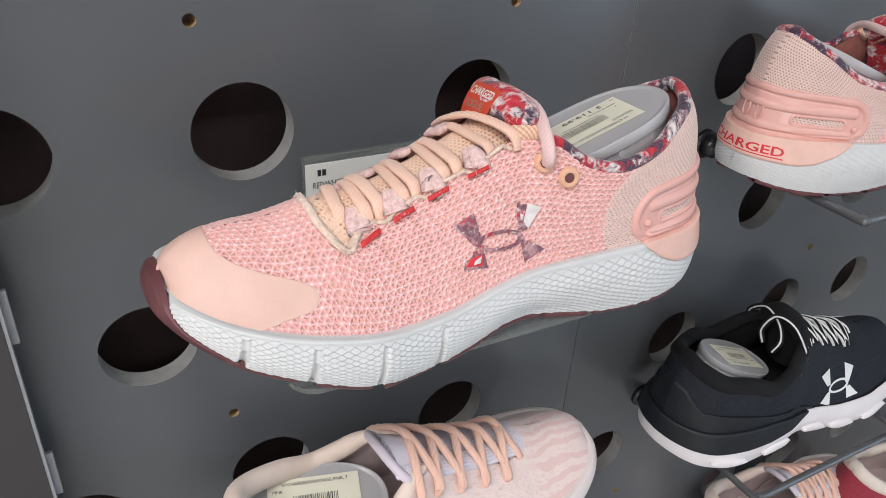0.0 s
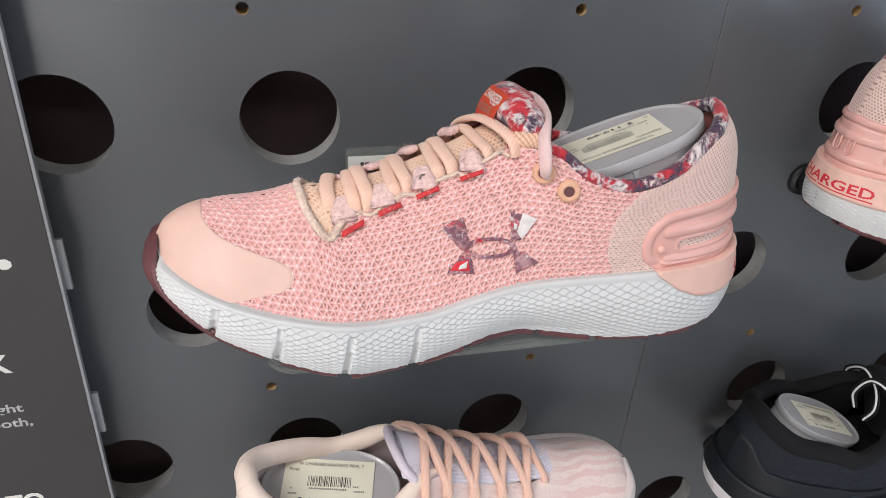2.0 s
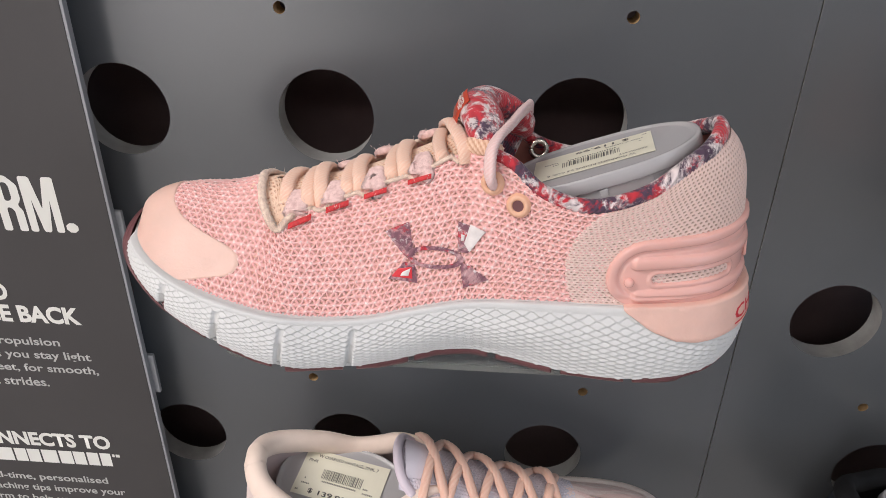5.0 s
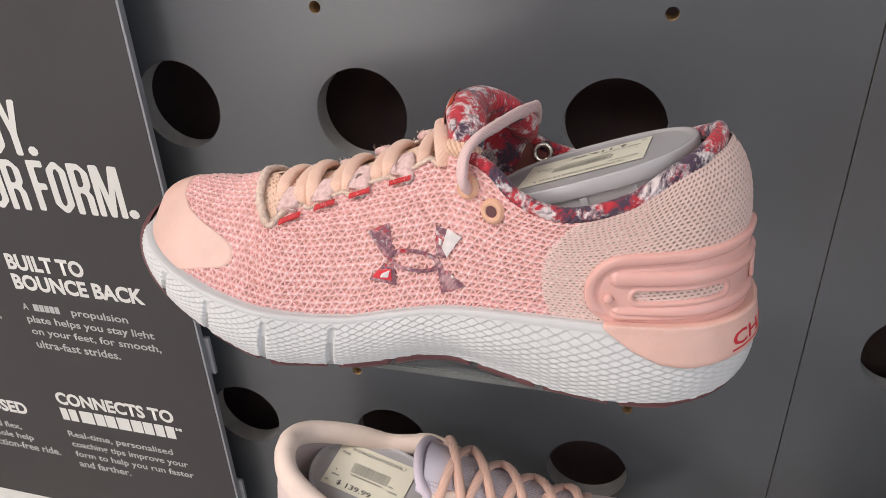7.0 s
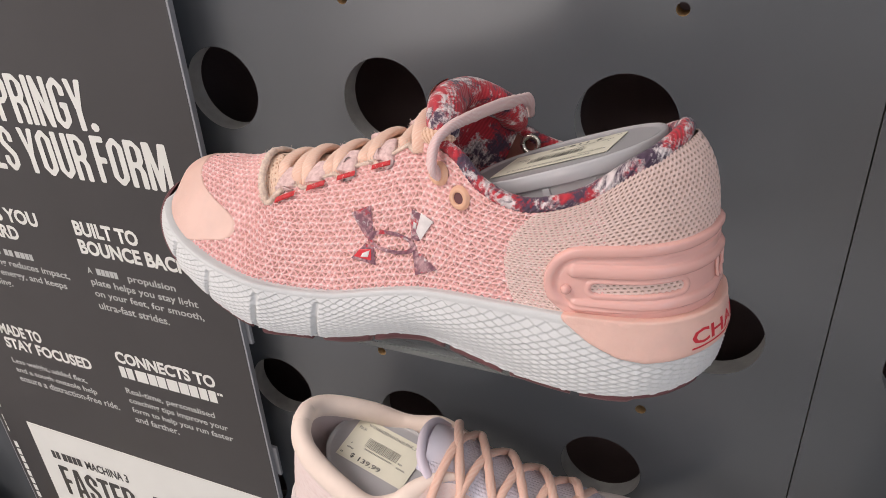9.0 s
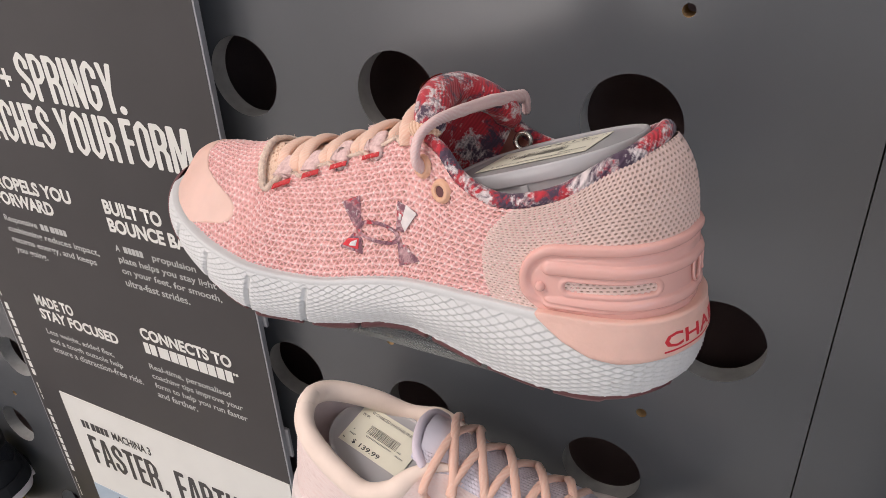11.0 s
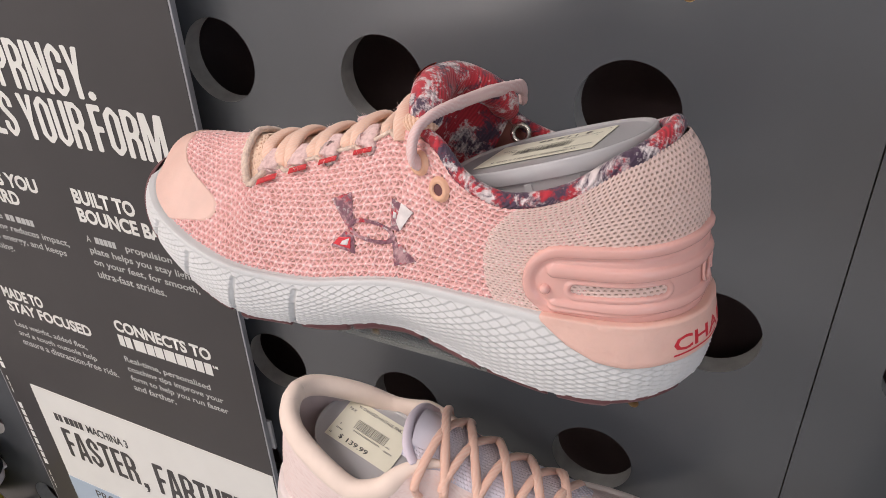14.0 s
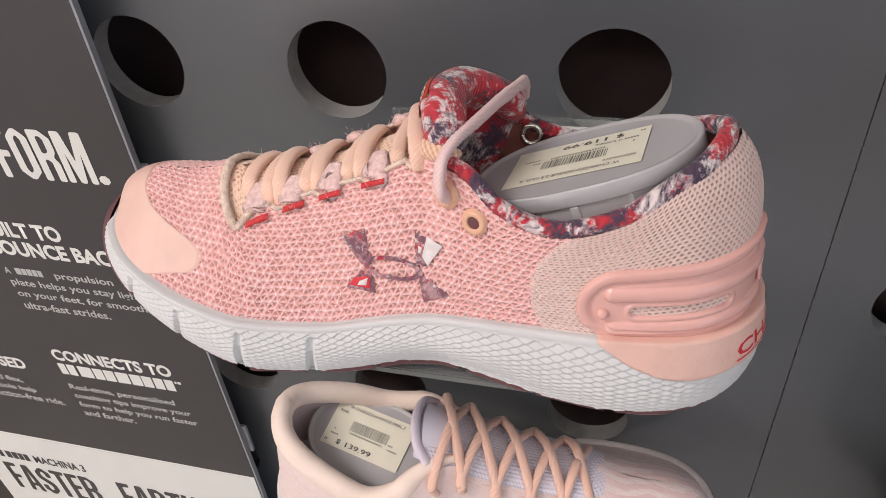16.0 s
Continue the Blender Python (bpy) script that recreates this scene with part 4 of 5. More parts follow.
def price_label(m, rows, flip=False, group="price labels"):
    """A cream paper price label with its writing and bar code."""
    ob = thing("price_label", m, "cream paper price label stuck on a plastic insert", "price label", group)
    part("paper", box(-.0265, .0265, -.0145, .0145, 0, .0002), PAPER, ob)
    for text, x, y, w, h, b in rows:
        lettering("lettering", text, pose(x, y, .0003), w, h, INK, ob, "", b)
    rng = random.Random(4)
    x, spans = -.012, []
    while x < .0135:
        w = rng.choice((.00025, .0004, .0007))
        spans.append((x, x + w))
        x += w + rng.choice((.0003, .0005, .0007))
    bars("bar_code", spans, pose(0, -.0022, .0003), .0062, INK, ob)
    for x0, x1, y in ((-.0215, -.0208, -.0045), (-.0105, .012, -.0042), (-.0225, -.0175, -.0076), (.0155, .0222, -.0049), (.0150, .0185, -.0022), (-.0245, -.0225, -.0122)):
        n = max(1, round((x1 - x0) / .0011))
        tagged(bars("lettering_bar", [(x0 + k * .0011, x0 + k * .0011 + .0006) for k in range(n)], pose(0, y, .0003), .0010, INK, ob), kind="stuff")
    return ob


LID = pose(.0728, .0005, .0894, 4.3, 21.4, -4.6)
LABEL_ON_LID = pose(.0747, .0001, .0897, 4.3, 21.4, -4.6)


ROLL = ((.1210, .0150, .0965), (.1215, .0110, .1035), (.1235, .0030, .1070), (.1262, -.0100, .1075), (.1215, -.0225, .1050), (.1095, -.0310, .0980), (.1025, -.0360, .0870))


def running_shoe(m):
    """The pink running shoe with a floral collar."""
    ob = thing("running_shoe", m, "pink knit running shoe with white sole and floral collar on display", "shoe", "display shoes")
    knit_upper(ob, KNIT, 3.6, 18, 1040, 230, .0037, .0028, .0011, hole=.26, throat=True)
    knit_upper(ob, KNIT, -3.6, -18, 460, 110, .0037, .0028, .0008, hole=.26, throat=True)
    # heel panel, its border at the front
    jj = j_of(np.array((.080, .084, .086, .084, .078, .073)))

    def heel_border(Q):
        return np.interp(Q, (0, .2, .45, .7, .9, 1), jj)

    for side in (1, -1):
        js = np.linspace(0, 1, 380)
        J, Q = np.meshgrid(js, np.linspace(0, 1, 190), indexing="ij")
        J = J * heel_border(Q) * side
        U = np.repeat(run_of(upper_at, np.linspace(0, 5.05, 380), 0.6)[:, None], 190, 1)
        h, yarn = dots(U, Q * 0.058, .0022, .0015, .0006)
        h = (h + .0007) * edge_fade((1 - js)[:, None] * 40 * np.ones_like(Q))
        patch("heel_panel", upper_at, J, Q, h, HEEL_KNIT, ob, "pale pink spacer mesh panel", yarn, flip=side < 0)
    # toe cap
    cap_q = (-.02, .03, .11, .15, .175, .22, .275, .335, .40, .465, .55, .65, .75, .85, 1.0)
    cap_j = (15.0, 14.73, 14.3, 14.0, 13.72, 13.52, 13.46, 13.54, 13.88, 14.45, 14.98, 15.27, 15.42, 15.46, 15.46)
    for side in (1, -1):
        a, Q = np.meshgrid(np.linspace(0, 1, 90), np.linspace(0, 1, 120), indexing="ij")
        start = catmull(np.array(cap_j)[:, None], np.interp(Q, cap_q, np.arange(15)))[..., 0]
        patch("toe_cap", upper_at, (start + (18 - start) * a) * side, Q, .0003 + .0006 * edge_fade(a * 40), PEACH, ob, "smooth peach toe cap", flip=side < 0)
    # sole
    sole_relief(ob, FOAM, 1, label="white foam sole side with moulded scales")
    sole_relief(ob, FOAM, -1, 300, 40, label="white foam sole side with moulded scales")
    sole_base(ob, FOAM)
    outsole(ob, RUBBER)
    # heel pad
    pj = np.linspace(-4.25, 4.25, 220)
    low = np.interp(np.abs(pj), np.array((0, 2.0, 3.0, 3.4, 3.8, 4.1, 4.25)), (.5, .5, .48, .42, .27, .1, .02))
    J = np.repeat(pj[:, None], 26, 1)
    Q = np.linspace(0, 1, 26)[None, :] * (low[:, None] + .09) - .09
    pad = patch("heel_pad", sole_at, J, Q, .0004 + .0012 * edge_fade((1 - np.linspace(0, 1, 26))[None, :] * 6 * np.ones_like(J), (4.25 - np.abs(J)) * 5), PAD, ob, "plain pale pink heel pad", flip=True)
    heel_text(pad)
    # moulded heel clip
    jm = np.linspace(-5.2, 5.2, 460)
    J, Vh = np.meshgrid(jm, np.linspace(-.0015, .0390, 116), indexing="ij")
    run = run_of(upper_at, jm, .35)
    U = np.abs(run - run[-1] / 2)[:, None] * np.ones_like(Vh)
    high = np.linalg.norm(upper_at(jm, np.ones(460)) - upper_at(jm, np.zeros(460)), axis=-1)[:, None]
    far = float(np.interp(float(j_of(.0695)), jm, np.abs(run - run[-1] / 2)))
    half = .0188 - .0042 * np.clip(U / far, 0, 1)
    mid = half - .0006
    cx = far - half
    inside = half - np.where(U > cx, np.hypot(U - cx, Vh - mid), np.abs(Vh - mid))

    def bead(dist, wide, tall):
        return tall * np.sqrt(np.clip(1 - (dist / wide) ** 2, 0, 1))

    def capsule(v0, u0, u1):
        return np.hypot(np.maximum(np.maximum(u0 - U, U - u1), 0), Vh - v0)

    lift = -.0012 + .0026 * np.clip(inside / .0012, 0, 1)
    lift += bead(inside - .0026, .0024, .0013) * np.clip((Vh - .004) / .003, 0, 1)
    lift -= bead(inside - .0060, .0008, .0005)
    for v0, u1 in ((mid + .0050, far - .0130), (mid - .0092, far - .0140)):
        lift += bead(capsule(v0, -1, u1), .0027, .0017)
    hole = capsule(mid - .0022, far * .34, far - .0215)
    lift += bead(hole - .0030, .0012, .0006) - .0016 * np.clip(1 - (hole - .0016) / .0010, 0, 1)
    keep = (hole > .0017) & (inside > -.0012)
    clip = patch("heel_clip", upper_at, J, Vh / high, lift, CLIP, ob, "glossy pink moulded heel clip", keep=keep)
    for side in (1, -1):
        js = float(np.interp(far - .0100, (run - run[-1] / 2)[230:], jm[230:])) * side
        q = .0118 / float(np.interp(abs(js), jm, high[:, 0]))
        p = upper_at(np.array([js]), np.array([q]), .0018)[0]
        bm = bmesh.new()
        bmesh.ops.create_uvsphere(bm, u_segments=20, v_segments=12, radius=.0021, matrix=Matrix.Translation(p))
        part("heel_stud", bm, CLIP, clip, "", True)
    for x in (0.0055, -0.0055):
        jx = x / .0125
        cord("heel_emboss", [upper_at(np.array([jx + d]), np.array([q]), .0025)[0] for d, q in ((.25, .31), (.25, .2), (0, .17), (-.25, .2), (-.25, .31))], .0008, .0006, CLIP, clip, steps=20, sides=8)
    # lining, collar, tongue
    lining(ob, LINING)
    tube_rim("collar", ob, FLORAL, 8.15, .0037, "padded collar in red and plum floral print", .0014, .0030)
    sheet = tongue(ob, TONGUE_KNIT, FLORAL_RED, ((.229, -.005, .0712), (.214, -.005, .0708), (.185, -.005, .0752), (.155, -.006, .0860), (.135, -.008, .0950), (.122, -.010, .102)),
           (.013, .022, .0265, .0275, .0275, .025), .0160, ROLL, .0074, "padded tongue top in floral print")

    def tag_at(a, b, out=0.0):
        tl, tr, br, bl = (np.array(c) for c in ((.1305, -.0180, .1135), (.1292, .0033, .1145), (.1348, -.0017, .0988), (.1372, -.0205, .0978)))
        a, b = a[..., None], b[..., None]
        face = (tl * (1 - b) + tr * b) * (1 - a) + (bl * (1 - b) + br * b) * a
        return face + (out + .0018 * (1 - (2 * a - 1) ** 2) + .0010 * (1 - (2 * b - 1) ** 2)) * np.array((.75, 0, .66))

    a, b = np.meshgrid(np.linspace(0, 1, 12), np.linspace(0, 1, 14), indexing="ij")
    link_mesh("tongue_tag", tag_at(a, b).reshape(-1, 3), grid_faces(12, 14), RED_TAG, sheet, "orange-red woven tag", True)
    for text, a0, a1, b0, b1, mt in (("CHARGED", .40, .14, .10, .92, TAG_INK), ("ROGUE", .80, .56, .14, .80, TAG_DIM)):
        ob2 = lettering("tag_lettering", text, Matrix(), 1, 1, mt, sheet, "", .03)
        co = np.array([v.co[:] for v in ob2.data.vertices])
        ob2.data.vertices.foreach_set("co", tag_at(a0 + (a1 - a0) * co[:, 1], b0 + (b1 - b0) * co[:, 0], .0004).ravel())
    # logo, bar tacks, eyelets
    for side in (1, -1):
        logo(ob, (PLUM_PRINT, PLUM_PRINT, LOGO_WHITE, PLUM_PRINT), side)
        for s, z in ((.2020, .0608), (.1850, .0680), (.1680, .0752), (.1485, .0835)):
            decal("bar_tack", ((s + .0050, z - .0030), (s - .0052, z + .0012), (s - .0052, z + .0031), (s + .0050, z - .0011)), RED_THREAD, ob, .0021, "red satin bar tack", side, 9, .0008)
        eyelet(ob, .1178, .0872, side)
        eyelet(ob, .1068, .0800, side)
        # loops of the eyestay
        for s in (.2045, .1870, .1690, .1490):
            j = float(j_of(s)) * side
            p = upper_at(np.full(3, j), np.array([.965, .985, 1.0]), .0009)
            crown = np.array((s, middle(s), float(np.interp(s, (.145, .17, .195, .215), (.0905, .0810, .0715, .0680)))))
            way = (crown - p[-1]) / np.linalg.norm(crown - p[-1])
            tip = [p[-1] + way * .0045 + (0, 0, .0018), p[-1] + way * .0090 + (0, 0, .0028)]
            fuzz(ob, smooth_path(np.vstack([p] + [t[None] for t in tip]), 30), 90 if side > 0 else 50, int(s * 1e4) + side, TAB_KNIT, .0055)
            cord("lace_loop", np.vstack([p] + [t[None] for t in tip]), np.interp(np.linspace(0, 1, 40), (0, .15, .7, 1), (.0052, .0058, .0052, .0034)), .0017, TAB_KNIT, ob, "fuzzy pink lace loop", 40, normal_at(j, .9), .10, .0016, 24, 2.6)
        jr = np.linspace(8.1, 11.7, 130)
        lip = smooth_path(THROAT, 70)
        jq = np.vstack([np.stack([jr, 1.0 - .075 * np.clip(np.cos((jr - 9.05) * 2 * np.pi), 0, 1)], -1), lip])
        fr = upper_at(jq[:, 0] * side, jq[:, 1], .0004)
        fuzz(ob, fr, 520 if side > 0 else 150, 7 + side, FLUFF, .0022)
        v, f, y = sweep(fr, np.repeat((.0011, .0019), (130, 70)), np.repeat((.0009, .0015), (130, 70)), None, 10, .22, .0012)
        link_mesh("throat_edge", v, f, FLUFF, ob, "fuzzy cream edge of the throat", True, y)
    for side in (1, -1):
        J, Q = np.meshgrid(np.linspace(11.5, 13.6, 90), np.linspace(.5, 1, 50), indexing="ij")
        h, yarn = dots((J - 11) * .0125, Q * .05, .0023, .0020, .0007)
        patch("throat_mesh", upper_at, J * side, Q, h - .0018, TONGUE_KNIT, ob, "peach airmesh at the front of the throat", yarn, flip=side < 0)
    # metal back of the other side's eyelet, in the mouth of the shoe
    a = np.linspace(0, 2 * np.pi, 41)
    ring = np.array((.0960, -.0308, .0805)) + np.stack([.0037 * np.cos(a), -.0012 * np.sin(a), .0036 * np.sin(a)], -1)
    v, f, y = sweep(ring, .0014, .0014, (0, 1, .2), 10)
    link_mesh("eyelet_ring", v, f, STEEL, ob, "bright metal back of an eyelet")
    laces(ob)
    return ob


def laces(ob):
    """Flat laces lying in pairs across the tongue, from gap to gap between the loops."""
    def rim_pt(s, side):
        return upper_at(np.array([float(j_of(s)) * side]), np.array([.985]), .0002)[0]

    def band(s0, s1, rise, wide=.0033, mat=LACE):
        a, b = rim_pt(s0, 1), rim_pt(s1, -1)
        c = np.linspace(-1, 1, 9)
        pts = a + (b - a) * ((c + 1) / 2)[:, None]
        top = np.interp(pts[:, 0], (.122, .135, .155, .18, .21, .226), (.1020, .0950, .0868, .0772, .0712, .0712)) + rise
        pts[:, 2] += (top - pts[:, 2]) * (1 - np.abs(c) ** 2.6)
        pts[0] += (0, -.0010, -.0042)
        pts[-1] += (0, .0010, -.0036)
        pts[:, 0] += .0012 * np.sin((c + 1) * 2.2)
        cord("lace", pts, wide, .0017, mat, ob, "flat peach woven lace", 90, None, .10, .0017, 18, 2.3)

    band(.2115, .2085, .0012)
    for s in (.1958, .1780, .1590):
        band(s + .0028, s + .0036, .0006)
        band(s - .0030, s + .0006, .0022)
    band(.1400, .1450, .0008, .0030)
    cord("lace", [(.1178, .0275, .0872), (.1192, .0305, .0915), (.1194, .0285, .0980), (.1185, .0235, .1020), (.1155, .0160, .1045), (.1110, .0040, .1050), (.1065, -.0150, .1035), (.1030, -.0320, .1005), (.1012, -.0450, .0968), (.1018, -.0490, .0890)],
         .0032, .0021, LACE_PALE, ob, "pale pink woven lace", 110, (.9, .5, .35), .08, .0017, 16)
    cord("tongue_edge", [(.1285, .0120, .0965), (.1250, .0158, .0990), (.1200, .0178, .0990), (.1170, .0180, .0960)], .0045, .0045, TONGUE_KNIT, ob, "peach airmesh edge of the tongue", 40, None, .05, .0018, 18)
    cord("lace", [(.1290, .0200, .0925), (.1305, .0168, .0990), (.1340, .0050, .1012), (.1380, -.0120, .0995), (.1410, -.0280, .0925), (.1415, -.0370, .0860)], .0033, .0017, LACE, ob, "flat peach woven lace", 70, None, .10, .0017, 16)


def heel_text(ob):
    """The raised red word round the heel pad, with its underline."""
    js = np.linspace(-3.5, 3.5, 400)
    run = run_of(sole_at, js, .25)
    run = run - np.interp(0, js, run)
    cu = bpy.data.curves.new("heel_lettering", "FONT")
    cu.body, cu.offset, cu.resolution_u = "CHARGED", .02, 2
    tmp = bpy.data.objects.new("heel_lettering", cu)
    me = bpy.data.meshes.new_from_object(tmp)
    bpy.data.objects.remove(tmp)
    bm = bmesh.new()
    bm.from_mesh(me)
    bmesh.ops.triangulate(bm, faces=bm.faces[:])
    bmesh.ops.subdivide_edges(bm, edges=bm.edges[:], cuts=1)
    co = np.array([v.co[:] for v in bm.verts])
    lo, hi = co.min(0), co.max(0)
    x = (co[:, 0] - lo[0]) / (hi[0] - lo[0])
    y = (co[:, 1] - lo[1]) / (hi[1] - lo[1])
    p = sole_at(np.interp(.029 - x * .060, run, js), .345 - y * .20, .0017)
    for v, c in zip(bm.verts, p.tolist()):
        v.co = c
    part("heel_lettering", bm, RED_INK, ob, "raised red lettering")
    for a0, a1 in ((0, .42), (.45, 1)):
        t = np.linspace(a0, a1, 40)
        u = np.interp(.029 - t * .060, run, js)
        v = np.stack([sole_at(u, np.full(40, .375), .0017), sole_at(u, np.full(40, .400), .0017)], 1).reshape(-1, 3)
        link_mesh("heel_underline", v, grid_faces(40, 2, flip=True), RED_INK, ob, "", True)


LOGO_WHITE = material("white_printed_film", (0.76, 0.71, 0.70), 0.5, 0, 0.10, 240, 0.1, 900)
PRICE_A = (("W CHARGED ROGUE 2.5 CLD, R", -.0185, .0100, .0385, .0023, .01), ("RED/WHITE", -.0235, .0066, .012, .0018, 0), ("W RUNNING", -.0165, -.0078, .0105, .0014, 0), ("$", -.0165, -.0126, .0028, .0034, .02), ("119.99", -.0100, -.0124, .0175, .0030, .015))
PRICE_B = (("W CHARGED VANTAGE, PINK, 7", -.0185, .0100, .0385, .0023, .01), ("PINK", -.0235, .0066, .006, .0018, 0), ("$", -.0165, -.0126, .0028, .0034, .02), ("139.99", -.0100, -.0124, .0175, .0030, .015))

MAIN = pose(.342, .316, 1.2225, 0, 0, 180)
shoe = running_shoe(MAIN)
insert_main = footform(MAIN @ LID)
label_main = price_label(MAIN @ LABEL_ON_LID, PRICE_A)
RIGHT = pose(.447, .356, 1.2275, 0, 0, 0)
copy_thing(shoe, RIGHT)
copy_thing(insert_main, RIGHT @ LID)
copy_thing(label_main, RIGHT @ LABEL_ON_LID)

# ---- other display shoes ----
RIM[:6] = PLAIN_HEEL
HEEL[:] = (0, .007, 1, .003)
FEATHER[:2] = ((.006, .003, .040), (.0084, .016, .040))
PALE_KNIT = knit_material("pale_pink_fine_knit", (0.82, 0.64, 0.60), (0.87, 0.71, 0.67), (0.88, 0.74, 0.71))
PALE_CLOTH = material("pale_pink_padded_cloth", (0.91, 0.75, 0.65), 0.75, 0, 0.05, 60, 0.15, 1600, 0.3)
PALE_FOAM = material("pale_foam", (0.80, 0.72, 0.70), 0.5, 0, 0.04, 60, 0.06, 1200)
LILAC = material("lilac_tongue_cloth", (0.72, 0.64, 0.72), 0.6, 0, 0.04, 60, 0.1, 1500)
LILAC_PATCH = material("pale_lilac_film", (0.74, 0.70, 0.78), 0.4, 0, 0.04, 60, 0.03, 1500)
MAUVE = material("mauve_lining", (0.60, 0.49, 0.48), 0.85, 0, 0.08, 60, 0.15, 1200)
ROUND_LACE = knit_material("peach_round_lace", (0.87, 0.52, 0.40), (0.91, 0.60, 0.48), (0.92, 0.67, 0.57))
NAVY_KNIT = knit_material("navy_black_knit", (0.003, 0.004, 0.007), (0.008, 0.012, 0.022), (0.014, 0.019, 0.03))
BLACK_CLOTH = material("black_padded_cloth", (0.003, 0.0035, 0.005), 0.95, 0, 0.15, 60, 0.2, 1500)
BLACK_FILM = material("black_moulded_film", (0.006, 0.008, 0.012), 0.55, 0, 0.15, 60, 0.1, 900)
WHITE_FOAM = material("white_smooth_foam", (0.82, 0.78, 0.80), 0.5, 0, 0.03, 60, 0.06, 1200)
WHITE_INK = material("white_film_mark", (0.8, 0.8, 0.8), 0.5, 0, 0.03, 60, 0.03, 1200)
WHITE_CORD = material("white_lace_piping", (0.75, 0.75, 0.74), 0.8, 0, 0.06, 200, 0.3, 1500)
CRIMSON = knit_material("crimson_knit", (0.28, 0.02, 0.04), (0.36, 0.03, 0.06), (0.4, 0.06, 0.09))
CREAM = material("cream_rubber", (0.78, 0.7, 0.62), 0.5, 0, 0.05, 60, 0.1, 900)
YELLOW = knit_material("yellow_knit", (0.6, 0.48, 0.01), (0.7, 0.56, 0.02), (0.75, 0.6, 0.05))
YELLOW_FOAM = material("yellow_foam", (0.66, 0.55, 0.03), 0.5, 0, 0.05, 60, 0.06, 900)


def stripes(mat, col, scale):
    """Lays wavy bands of a second yarn over the toe end of a knit."""
    t = mat.node_tree
    b = t.nodes["Principled BSDF"]
    co = t.nodes["Texture Coordinate"]
    wave = t.nodes.new("ShaderNodeTexWave")
    wave.bands_direction = "Y"
    wave.inputs["Scale"].default_value, wave.inputs["Distortion"].default_value = scale, 5
    wave.inputs["Detail"].default_value, wave.inputs["Detail Scale"].default_value = 1.5, 1.2
    t.links.new(co.outputs["Object"], wave.inputs["Vector"])
    sep = t.nodes.new("ShaderNodeSeparateXYZ")
    t.links.new(co.outputs["Object"], sep.inputs[0])
    zone = t.nodes.new("ShaderNodeMapRange")
    zone.inputs["From Min"].default_value, zone.inputs["From Max"].default_value = .215, .23
    t.links.new(sep.outputs["X"], zone.inputs["Value"])
    edge = t.nodes.new("ShaderNodeMapRange")
    edge.inputs["From Min"].default_value, edge.inputs["From Max"].default_value, edge.inputs["To Max"].default_value = .45, .6, .8
    t.links.new(wave.outputs["Fac"], edge.inputs["Value"])
    mul = t.nodes.new("ShaderNodeMath")
    mul.operation = "MULTIPLY"
    t.links.new(zone.outputs[0], mul.inputs[0])
    t.links.new(edge.outputs[0], mul.inputs[1])
    mix = t.nodes.new("ShaderNodeMix")
    mix.data_type = "RGBA"
    t.links.new(mul.outputs[0], mix.inputs["Factor"])
    t.links.new(b.inputs["Base Color"].links[0].from_socket, mix.inputs["A"])
    mix.inputs["B"].default_value = (*col, 1)
    t.links.new(mix.outputs["Result"], b.inputs["Base Color"])


stripes(PALE_KNIT, (0.80, 0.56, 0.53), 42)


